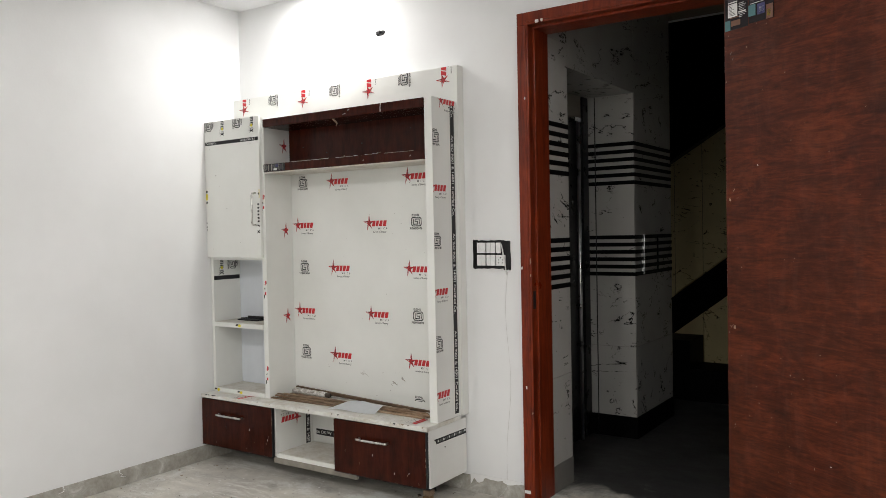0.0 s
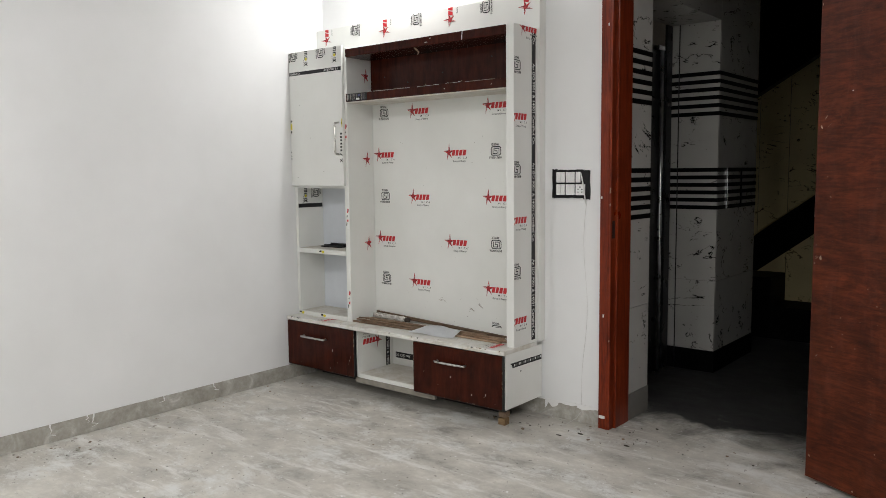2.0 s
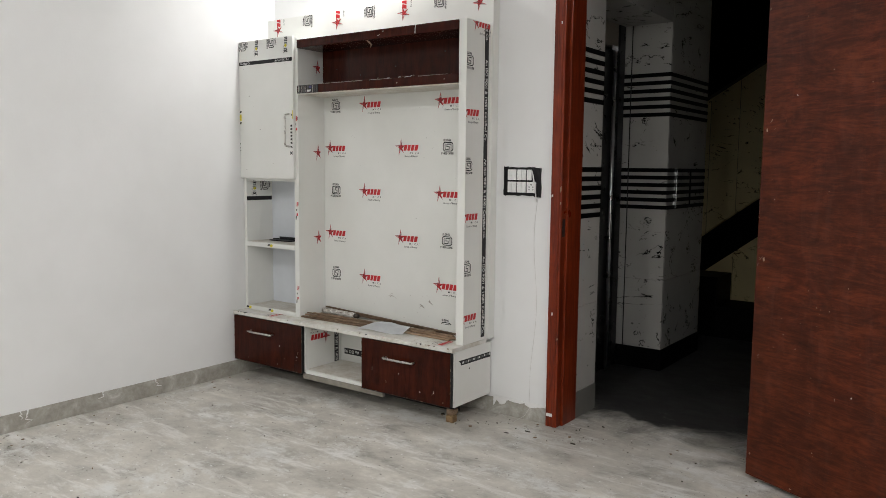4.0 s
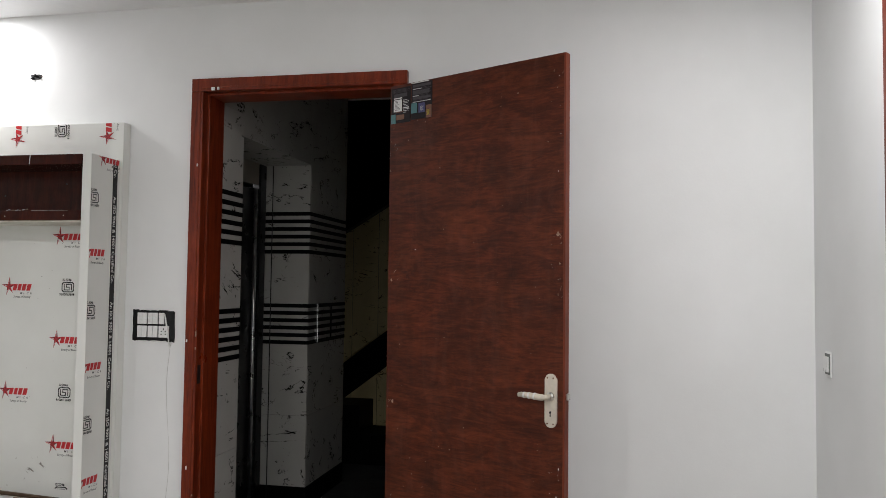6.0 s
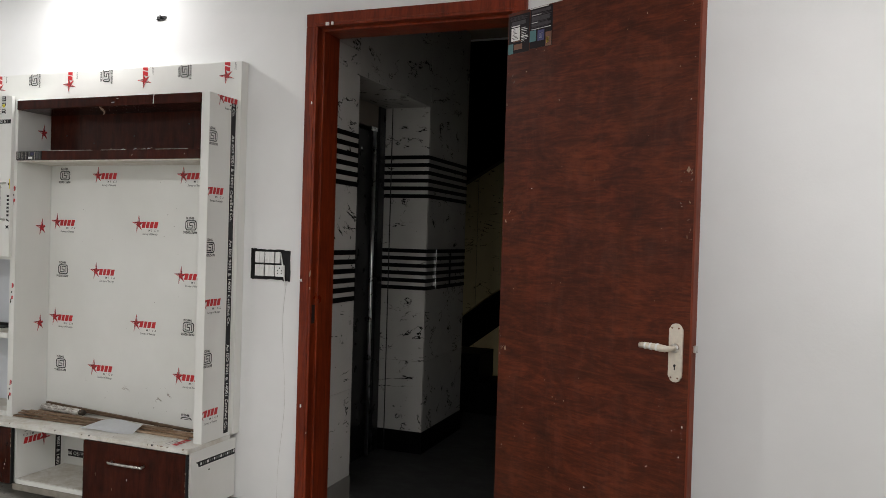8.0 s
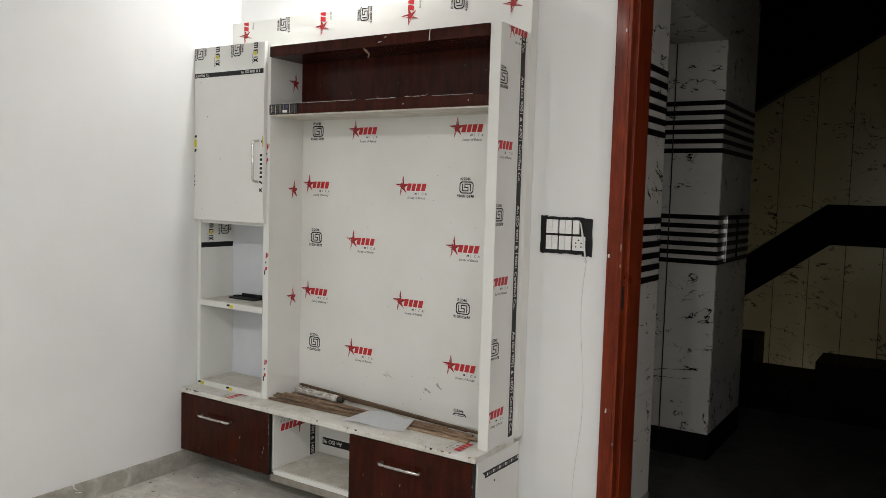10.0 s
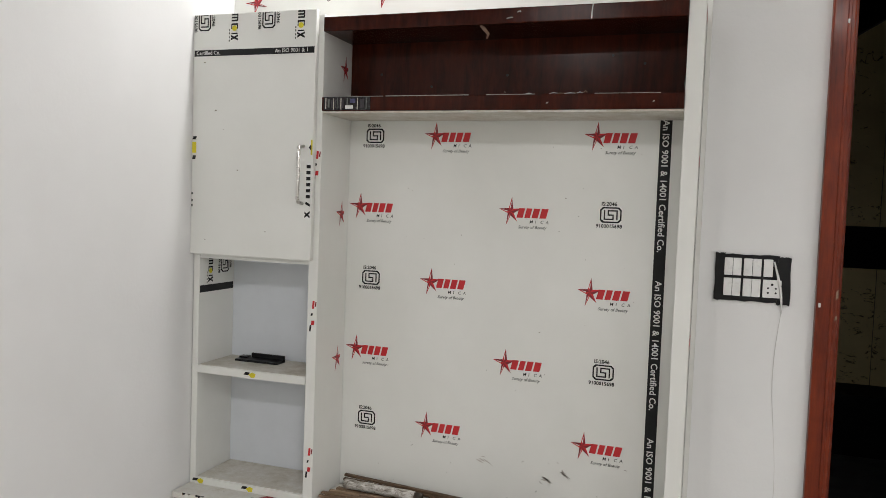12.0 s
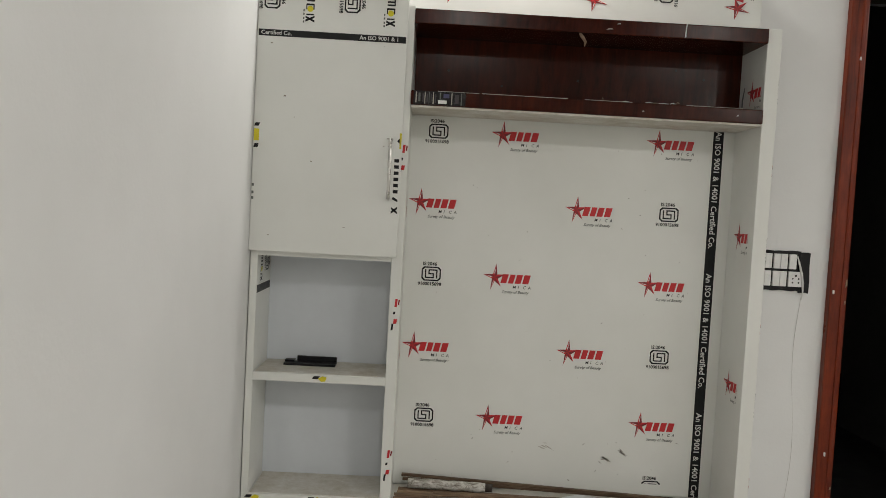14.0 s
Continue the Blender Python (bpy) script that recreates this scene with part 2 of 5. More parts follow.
def mottled_wrap():
    m, nt, b = nodes_of("mottled_wrap")
    n = noise_of(nt, coords(nt, (1, 2, 2)), 34, 6, 0.7, 0.8)
    nt.links.new(ramp(nt, n, [(0.34, (0.12, 0.095, 0.075)), (0.44, (0.34, 0.31, 0.27)), (0.54, (0.62, 0.60, 0.56)), (0.7, (0.78, 0.77, 0.75))]), b.inputs["Base Color"])
    b.inputs["Roughness"].default_value = 0.35
    bump(nt, b, n, 0.4, 0.004)
    return m


def dusty_white(name="dusty_white", low=(0.42, 0.37, 0.29), middle=(0.58, 0.55, 0.49), high=(0.70, 0.69, 0.66)):
    m, nt, b = nodes_of(name)
    v = coords(nt, (1, 1, 1))
    smear = noise_of(nt, v, 11, 9, 0.78, 0.25)
    c = ramp(nt, smear, [(0.3, low), (0.5, middle), (0.68, high)])
    nt.links.new(c, b.inputs["Base Color"])
    b.inputs["Roughness"].default_value = 0.65
    bump(nt, b, noise_of(nt, v, 70, 5), 0.15, 0.001)
    return m


def vein_marble(name, ground, vein):
    m, nt, b = nodes_of(name)
    v = coords(nt, (1, 1, 1))
    info = nt.nodes.new("ShaderNodeObjectInfo")
    sh = nt.nodes.new("ShaderNodeVectorMath")
    sh.operation = "MULTIPLY_ADD"
    comb = nt.nodes.new("ShaderNodeCombineXYZ")
    nt.links.new(info.outputs["Random"], comb.inputs[0])
    nt.links.new(info.outputs["Random"], comb.inputs[2])
    nt.links.new(comb.outputs[0], sh.inputs[0])
    sh.inputs[1].default_value = (7, 7, 7)
    nt.links.new(v, sh.inputs[2])
    vec = sh.outputs[0]
    lying = nt.nodes.new("ShaderNodeMapping")
    lying.inputs["Scale"].default_value = (0.9, 0.9, 2.3)
    nt.links.new(vec, lying.inputs[0])
    n = noise_of(nt, lying.outputs[0], 2.3, 5, 0.6, 0.8)
    line = add(nt, "ShaderNodeMath")
    line.operation = "SUBTRACT"
    nt.links.new(n, line.inputs[0])
    line.inputs[1].default_value = 0.5
    ab = add(nt, "ShaderNodeMath")
    ab.operation = "ABSOLUTE"
    nt.links.new(line.outputs[0], ab.inputs[0])
    thin = ramp(nt, ab.outputs[0], [(0.0, (1, 1, 1)), (0.004, (1, 1, 1)), (0.010, (0, 0, 0))])
    gate = ramp(nt, noise_of(nt, vec, 7.0, 5, 0.65), [(0.50, (0, 0, 0)), (0.57, (1, 1, 1))])
    mask = mix(nt, 1.0, thin, gate, "MULTIPLY")
    spots = ramp(nt, noise_of(nt, vec, 26, 3, 0.6), [(0.71, (0, 0, 0)), (0.74, (0.9,) * 3)])
    mask = mix(nt, 1.0, mask, spots, "ADD")
    g = ramp(nt, noise_of(nt, vec, 3, 5), [(0.3, tuple(c * 0.85 for c in ground)), (0.7, ground)])
    nt.links.new(mix(nt, mask, g, vein), b.inputs["Base Color"])
    b.inputs["Roughness"].default_value = 0.22
    return m


WALL = wall_paint()
CEILING = plain("ceiling_paint", (0.80, 0.80, 0.81), 0.7, 0, 0.04, 20, 0.04)
# beige plaster, its colour lowered to cut bounce light in the lobby
LOBBY_CEILING = plain("lobby_darkened_plaster", (0.22, 0.195, 0.16), 0.8, 0, 0.12, 12, 0.1)
FLOORING = floor_stone("floor_stone", grime_shade=(3.90, 4.24))
SKIRT = skirting_stone()
FRAME = grain_wood("frame_wood", (0.062, 0.0078, 0.0026), (0.180, 0.0245, 0.0066), (0.29, 0.047, 0.0125), (9, 9, 1.0), 0.34, 3.0, 0.3, 0.12, 0.18)
LEAF = leaf_veneer()
MAHOGANY = grain_wood("mahogany_laminate", (0.016, 0.0024, 0.0010), (0.044, 0.0064, 0.0021), (0.076, 0.0124, 0.0038), (9, 9, 1.4), 0.20, 3.0, 0.35, 0.0, 0.16)
LIP = grain_wood("lipping_wood", (0.085, 0.014, 0.005), (0.16, 0.029, 0.010), (0.24, 0.055, 0.020), (9, 9, 1.2), 0.45, 3.0, 0.3)
FILM = film_white()
DUSTY = dusty_white()
DUSTY_TOP = dusty_white("dusty_worktop", (0.50, 0.45, 0.37), (0.66, 0.645, 0.60), (0.73, 0.73, 0.705))
STRIP_WOOD = grain_wood("strip_wood", (0.14, 0.095, 0.062), (0.27, 0.19, 0.13), (0.44, 0.34, 0.25), (1.5, 14, 14), 0.6, 4.0)
OFFCUT_WOOD = grain_wood("offcut_wood", (0.10, 0.060, 0.036), (0.27, 0.185, 0.125), (0.48, 0.38, 0.29), (1.5, 16, 16), 0.6, 5.0, tones=True)
BLOCK_WOOD = grain_wood("block_wood", (0.14, 0.085, 0.04), (0.24, 0.155, 0.08), (0.34, 0.24, 0.13), (3, 12, 12), 0.65, 4.0)
BLACK = plain("black_print", (0.012, 0.012, 0.013), 0.45, 0, 0.3, 60, 0, 0.25)
RED = plain("red_print", (0.56, 0.016, 0.022), 0.45, 0, 0.15, 60, 0)
DARK_RED = plain("dark_red_print", (0.22, 0.010, 0.014), 0.45, 0, 0.2, 60, 0)
GREY = plain("grey_print", (0.12, 0.13, 0.12), 0.5, 0, 0.2, 60, 0)
PALE = plain("pale_print", (0.72, 0.72, 0.70), 0.45, 0, 0.1, 60, 0)
YELLOW = plain("yellow_print", (0.70, 0.60, 0.02), 0.45, 0, 0.15, 60, 0)
PAPER = plain("white_paper", (0.86, 0.88, 0.90), 0.6, 0, 0.05, 40, 0.03)
TAPE = plain("black_tape", (0.010, 0.010, 0.011), 0.35, 0, 0.4, 40, 0.15, 0.25)
PLASTIC = plain("white_plastic", (0.80, 0.80, 0.79), 0.3, 0, 0.04, 50, 0)
CABLE = plain("cable_white", (0.60, 0.59, 0.57), 0.5, 0, 0.12, 40, 0)
CHROME = plain("brushed_steel", (0.62, 0.60, 0.57), 0.28, 1.0, 0.12, 60, 0.03)
WRAPPED = plain("wrapped_handle", (0.62, 0.56, 0.47), 0.35, 0.15, 0.18, 60, 0.15)
BLACK_STEEL = plain("black_steel", (0.010, 0.010, 0.0105), 0.30, 0.0, 0.2, 12, 0.02, 0.2)
MIRROR_STEEL = plain("mirror_steel", (0.90, 0.90, 0.89), 0.30, 1.0, 0.03, 12, 0.0)
LIFT_STEEL = plain("lift_steel", (0.66, 0.66, 0.67), 0.10, 1.0, 0.1, 12, 0.02)
GRANITE = plain("black_granite", (0.0035, 0.0035, 0.0038), 0.40, 0, 0.5, 90, 0.02, 0.04)
MARBLE = vein_marble("white_marble", (0.45, 0.44, 0.415), (0.012, 0.011, 0.010))
YELLOW_MARBLE = vein_marble("yellow_marble", (0.74, 0.63, 0.35), (0.05, 0.035, 0.02))
LOBBY_SKIRT = plain("grey_skirting", (0.16, 0.155, 0.14), 0.6, 0, 0.3, 20, 0.1)
GROUT = plain("grout", (0.07, 0.065, 0.06), 0.85)
TEAL = plain("teal_print", (0.06, 0.17, 0.18), 0.5, 0, 0.2, 60, 0)
VIOLET = plain("violet_print", (0.05, 0.05, 0.14), 0.5, 0, 0.2, 60, 0)
TAN = plain("tan_print", (0.16, 0.07, 0.035), 0.5, 0, 0.2, 60, 0)
DULL = plain("dull_print", (0.062, 0.055, 0.062), 0.5, 0, 0.2, 60, 0, 0.2)
FLAKE = plain("dark_flake", (0.055, 0.042, 0.032), 0.75, 0, 0.4, 60, 0.1)
SCUFF = plain("scuff_mark", (0.22, 0.19, 0.16), 0.6, 0, 0.4, 60, 0)
SMUDGE = plain("grey_smudge", (0.47, 0.44, 0.40), 0.6, 0, 0.4, 60, 0)
INK = plain("flyer_ink", (0.012, 0.008, 0.010), 0.5, 0, 0.3, 50, 0, 0.2)
GLOW, _nt, _b = nodes_of("lamp_glow")
_b.inputs["Base Color"].default_value = (0.9, 0.9, 0.9, 1)
_b.inputs["Emission Color"].default_value = (1.0, 0.98, 0.95, 1)
_b.inputs["Emission Strength"].default_value = 25.0


# ---- the room's shell ----
OUT_L, OUT_R, OUT_T = -1.18, -0.211, 2.2          # outer edges of the door frame
structure("wall_north", boxes(
    (WEST - 0.15, OUT_L + 0.03, NORTH, NORTH + 0.14, FLOOR, CEIL),
    (OUT_R - 0.03, EAST + 0.15, NORTH, NORTH + 0.14, FLOOR, CEIL),
    (OUT_L + 0.03, OUT_R - 0.03, NORTH, NORTH + 0.14, OUT_T - 0.03, CEIL)), WALL, "white painted plaster wall with a doorway", "wall")
structure("wall_west", boxes((WEST - 0.15, WEST, SOUTH, NORTH, FLOOR, CEIL)), WALL, "plain white painted plaster wall", "wall")
structure("wall_east", boxes((EAST, EAST + 0.15, SOUTH, 1.465, FLOOR, CEIL), (EAST, EAST + 0.15, 2.393, NORTH, FLOOR, CEIL), (EAST, EAST + 0.15, 1.465, 2.393, 2.17, CEIL)), WALL, "plain white painted plaster wall", "wall")
structure("wall_south", boxes((WEST - 0.15, EAST + 0.15, SOUTH - 0.15, SOUTH, FLOOR, CEIL)), WALL, "plain white painted plaster wall", "wall")
structure("ceiling", boxes((WEST - 0.15, EAST + 0.15, SOUTH - 0.15, NORTH + 0.14, CEIL, CEIL + 0.12)), CEILING, "flat white painted ceiling", "ceiling")
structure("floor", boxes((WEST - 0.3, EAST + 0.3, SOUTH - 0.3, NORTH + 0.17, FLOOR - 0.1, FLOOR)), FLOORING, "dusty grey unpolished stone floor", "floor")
structure("floor_lobby", boxes((-2.4, EAST + 0.3, NORTH + 0.17, 5.60, FLOOR - 0.1, FLOOR)), FLOORING, "stone lobby floor darkened by dirt and painted shade", "floor")

# skirting, slightly proud of the plaster
SK = 0.07
base_w = structure("baseboard_west", boxes((WEST, WEST + 0.008, SOUTH, NORTH, FLOOR, SK), bevel=0.002), SKIRT, "stained grey stone skirting with paint drips", "baseboard")
base_n = structure("baseboard_north", boxes((WEST + 0.008, OUT_L - 0.002, NORTH - 0.008, NORTH, FLOOR, SK - 0.004), bevel=0.002), SKIRT, "stained grey stone skirting with paint drips", "baseboard")
structure("baseboard_corner", boxes((OUT_R + 0.002, EAST - 0.008, NORTH - 0.008, NORTH, FLOOR, SK), bevel=0.002), SKIRT, "stained grey stone skirting", "baseboard")
structure("baseboard_east", boxes((EAST - 0.008, EAST, SOUTH, 1.453, FLOOR, SK), (EAST - 0.008, EAST, 2.405, NORTH, FLOOR, SK), bevel=0.002), SKIRT, "stained grey stone skirting", "baseboard")
rng = random.Random(4)
for y, ln, w in ((1.02, 0.075, 0.0045), (1.06, 0.060, 0.006), (1.085, 0.078, 0.004), (1.13, 0.045, 0.005), (1.165, 0.070, 0.0055), (1.19, 0.030, 0.003), (1.46, 0.055, 0.0035), (1.63, 0.035, 0.003), (1.66, 0.060, 0.004), (2.02, 0.028, 0.003), (2.31, 0.040, 0.0035)):
    path = [(WEST + 0.0085, y + rng.gauss(0, 0.003) * k + 0.35 * w * math.sin(k * 1.7 + y * 9), SK + 0.001 - ln * k / 6) for k in range(7)]
    part("paint_drip", tube(path, [w * f for f in (1.0, 0.85, 0.6, 0.7, 0.5, 0.6, 0.35)], 7), PLASTIC, base_w, smooth=True)
for x0, x1, depth in ((-1.478, -1.405, 0.050), (-1.405, -1.30, 0.012), (-1.30, -1.19, 0.020)):
    edge = [(x0 + (x1 - x0) * k / 8, SK - depth * (0.25 + 0.75 * abs(math.sin(k * 0.42 + x0 * 7))) * (1 - 0.6 * k / 8) - rng.uniform(0, 0.004)) for k in range(9)]
    part("paint_smear", slab(edge + [(x1, SK + 0.006), (x0, SK + 0.006)], NORTH - 0.0098, NORTH - 0.0075), PLASTIC, base_n)

# door frame
frame_ob = tagged(thing("door_frame", ((OUT_L + OUT_R) / 2, NORTH, FLOOR), "polished red-brown wooden door frame with paint nicks", "door frame", kind="structure"))
JW, FY, BY = 0.056, 3.133, 3.312


def jamb(x0, x1, side):
    bm = boxes((x0, x1, FY, BY, FLOOR, OUT_T - JW), bevel=0.004)
    s0, s1 = (x1 - 0.004, x1 + 0.011) if side > 0 else (x0 - 0.011, x0 + 0.004)
    box(bm, s0, s1, FY + 0.042, BY - 0.002, FLOOR, OUT_T - JW, 0.003)
    c = x0 + 0.040 if side > 0 else x1 - 0.040
    box(bm, c - 0.005, c + 0.005, FY - 0.003, FY + 0.006, FLOOR, OUT_T - JW, 0.0025)
    return bm


part("jamb", jamb(OUT_L, OUT_L + JW, 1), FRAME, frame_ob)
part("jamb", jamb(OUT_R - JW, OUT_R, -1), FRAME, frame_ob)
head = boxes((OUT_L, OUT_R, FY, BY, OUT_T - JW, OUT_T), bevel=0.004)
box(head, OUT_L + JW, OUT_R - JW, FY + 0.042, BY - 0.002, OUT_T - JW - 0.011, OUT_T - JW + 0.004, 0.003)
box(head, OUT_L + 0.04, OUT_R - 0.04, FY - 0.003, FY + 0.006, OUT_T - 0.045, OUT_T - 0.035, 0.0025)
part("head", head, FRAME, frame_ob)
for x, z, w, h in ((OUT_L + 0.095, OUT_T - 0.048, 0.016, 0.014), (OUT_L + 0.122, OUT_T - 0.047, 0.01, 0.013), (OUT_L + 0.006, 1.06, 0.006, 0.012), (OUT_L + 0.02, 0.52, 0.005, 0.014),
                   (OUT_L + 0.035, 1.82, 0.005, 0.012), (OUT_L + 0.005, 0.045, 0.03, 0.014)):
    part("paint_nick", boxes((x, x + w, FY - 0.0045, FY + 0.001, z - h / 2, z + h / 2), bevel=0.0015), PALE, frame_ob)

SD0, SD1 = 1.455, 2.403                             # outer edges of the side door's frame
part("strike_slot", boxes((OUT_L + JW - 0.002, OUT_L + JW + 0.0012, FY + 0.012, FY + 0.036, 0.875, 0.955), bevel=0.0005), BLACK, frame_ob, "dark strike slot")
for z, h in ((1.075, 0.030), (1.02, 0.014), (0.40, 0.012)):
    part("paint_nick", slab([(OUT_L + JW - 0.008, z), (OUT_L + JW - 0.002, z + h * 0.3), (OUT_L + JW - 0.003, z + h), (OUT_L + JW - 0.0075, z + h * 0.8)], FY - 0.0012, FY + 0.002), STRIP_WOOD, frame_ob)
east_frame = thing("side_door_frame", (EAST, (SD0 + SD1) / 2, FLOOR), "polished red-brown wooden frame of a closed side door", "door frame", kind="structure")
for y0 in (SD1 - 0.056, SD0):
    part("jamb", boxes((EAST - 0.012, EAST + 0.10, y0, y0 + 0.056, FLOOR, 2.144), bevel=0.003), FRAME, east_frame)
part("head", boxes((EAST - 0.012, EAST + 0.10, SD0, SD1, 2.144, 2.2), bevel=0.003), FRAME, east_frame)
side_door = thing("side_door", (EAST, (SD0 + SD1) / 2, FLOOR), "closed flush wooden door with red-brown veneer", "door")
part("panel", boxes((EAST + 0.02, EAST + 0.055, SD0 + 0.058, SD1 - 0.058, FLOOR + 0.004, 2.142), bevel=0.002), LEAF, side_door)

# ---- the open door ----
HINGE, TIP, LEAF_TOP, LEAF_LOW = Vector((-0.264, 3.075, 0)), Vector((0.451, 2.71, 0)), 2.115, 0.005
LU = (TIP - HINGE).normalized()
LN = Vector((LU.y, -LU.x, 0))                      # towards the room
LW = (TIP - HINGE).length
LEAF_M = Matrix(((LU.x, -LN.x, 0, HINGE.x), (LU.y, -LN.y, 0, HINGE.y), (0, 0, 1, 0), (0, 0, 0, 1)))


def on_leaf(bm):
    bmesh.ops.transform(bm, matrix=LEAF_M, verts=bm.verts)
    return bm


door = thing("door_leaf", (HINGE.x, HINGE.y, FLOOR), "open flush wooden door with red-brown veneer, scuffed", "door")
leaf = part("panel", on_leaf(boxes((0, LW - 0.004, 0, 0.030, LEAF_LOW, LEAF_TOP), bevel=0.002)), LEAF, door)
part("edge_lipping", on_leaf(boxes((LW - 0.004, LW + 0.003, 0.0006, 0.0294, LEAF_LOW, LEAF_TOP), bevel=0.0015)), LIP, door, "red-brown wooden edge strip")
for z in (0.28, 1.05, 1.86):
    part("hinge", on_leaf(tube([(-0.008, 0.02, z - 0.05), (-0.008, 0.02, z + 0.05)], 0.007, 10)), CHROME, door, "steel butt hinge", smooth=True)
HZ, HU = 0.940, LW - 0.047
outline = []
for sx, sz in ((1, 1), (-1, 1), (-1, -1), (1, -1)):
    c = [(0.0235, 0.058), (0.0235, 0.071), (0.0215, 0.076), (0.0185, 0.079), (0.0175, 0.083), (0.012, 0.088), (0.005, 0.0905)]
    outline += [(HU + sx * x, HZ - 0.015 + sz * z) for x, z in (c if sx * sz > 0 else c[::-1])]
pb = bmesh.new()
rim_f = [pb.verts.new((HU + (x - HU) * 0.90, -0.0075, HZ - 0.015 + (z - HZ + 0.015) * 0.975)) for x, z in outline]
rim_m = [pb.verts.new((x, -0.0055, z)) for x, z in outline]
rim_b = [pb.verts.new((x, 0.0003, z)) for x, z in outline]
pb.faces.new(rim_f)
for k in range(len(outline)):
    j = (k + 1) % len(outline)
    pb.faces.new((rim_f[k], rim_f[j], rim_m[j], rim_m[k]))
    pb.faces.new((rim_m[k], rim_m[j], rim_b[j], rim_b[k]))
handle = part("handle_plate", on_leaf(pb), WRAPPED, door, "cream lever handle plate still in film")
part("rose", on_leaf(tube([(HU, -0.007, HZ), (HU, -0.0125, HZ)], [0.0155, 0.0135], 16)), CHROME, handle, "dull steel rose under the lever", smooth=True)
lever = tube([(HU, -0.010, HZ), (HU, -0.040, HZ), (HU - 0.006, -0.050, HZ), (HU - 0.022, -0.053, HZ + 0.001), (HU - 0.05, -0.054, HZ + 0.003), (HU - 0.074, -0.053, HZ + 0.0035), (HU - 0.098, -0.050, HZ + 0.002)],
             [0.0085, 0.0085, 0.0105, 0.0112, 0.0098, 0.0094, 0.0088], 12)
part("lever", on_leaf(lever), WRAPPED, handle, "cream lever wrapped in tape", smooth=True)
for k, u in enumerate((0.030, 0.052, 0.071)):
    part("tape_turn", on_leaf(tube([(HU - u, -0.0535, HZ + 0.0022), (HU - u - 0.006, -0.0538, HZ + 0.0026)], 0.0118 - 0.0007 * k, 12)), PALE, handle, "turn of clear tape", smooth=True)
part("keyhole", on_leaf(tube([(HU, -0.0072, HZ - 0.054), (HU, -0.0082, HZ - 0.054)], 0.0042, 10)), BLACK, handle)
part("keyhole", on_leaf(boxes((HU - 0.0018, HU + 0.0018, -0.0082, -0.0072, HZ - 0.068, HZ - 0.054), bevel=0.0004)), BLACK, handle)
for sx in (-1, 1):
    for z in (HZ + 0.062, HZ - 0.092):
        part("screw", on_leaf(tube([(HU + sx * 0.0115, -0.0070, z), (HU + sx * 0.0115, -0.0086, z)], 0.0030, 8)), TAN, handle)
part("latch", on_leaf(boxes((LW + 0.003, LW + 0.012, 0.010, 0.026, HZ - 0.01, HZ + 0.012), bevel=0.002)), CHROME, door, "steel door latch")
rng = random.Random(9)
for u, z, w, h in ((0.03, 0.85, 0.014, 0.03), (0.015, 1.33, 0.012, 0.02), (LW - 0.03, 1.49, 0.022, 0.03), (LW - 0.02, 1.39, 0.008, 0.012), (0.32, 0.70, 0.005, 0.007), (0.14, 1.45, 0.006, 0.006),
                   (0.61, 2.0, 0.008, 0.01), (LW - 0.02, 0.70, 0.006, 0.012), (0.55, 1.6, 0.004, 0.004), (0.66, 0.55, 0.006, 0.01), (0.42, 0.42, 0.006, 0.009), (0.36, 0.40, 0.004, 0.01), (0.70, 0.75, 0.004, 0.006), (0.012, 0.09, 0.012, 0.016), (0.20, 0.02, 0.016, 0.010)):
    n = 7
    rim = [(u + w * 0.3 + w * 0.42 * rng.uniform(0.3, 1.1) * math.cos(k * 6.283 / n), z + h * 0.42 * rng.uniform(0.3, 1.1) * math.sin(k * 6.283 / n)) for k in range(n)]
    rim = [(min(max(x, 0.0012), LW - 0.005), y) for x, y in rim]
    part("chip", on_leaf(slab(rim, -0.0008, 0.0008)), STRIP_WOOD if w != 0.006 else PALE, leaf)

rng = random.Random(14)
for i in range(26):
    far = i % 2
    u, z = (LW - 0.012 - abs(rng.gauss(0, 0.018)), rng.choice((1.50, 1.44, 1.98, 2.03, 1.30, 0.62, 0.30)) + rng.gauss(0, 0.03)) if far else (0.004 + abs(rng.gauss(0, 0.02)), rng.choice((1.90, 1.78, 1.36, 0.86, 0.80, 0.45)) + rng.gauss(0, 0.03))
    z = min(z, LEAF_TOP - 0.02)
    a, ln, w = rng.uniform(0.2, 1.6), rng.uniform(0.006, 0.026), rng.uniform(0.0006, 0.0022)
    bm = bmesh.new()
    q = [(u, z), (u + ln * 0.4 * math.cos(a) + w, z + ln * 0.4 * math.sin(a)), (u + ln * math.cos(a), z + ln * math.sin(a)), (u + ln * 0.5 * math.cos(a) - w, z + ln * 0.5 * math.sin(a))]
    q = [(min(max(x, 0.001), LW - 0.005), y) for x, y in q]
    bm.faces.new([bm.verts.new((x, -0.0006, y)) for x, y in q])
    part("splinter", on_leaf(bm), STRIP_WOOD if i % 3 else SCUFF, leaf)

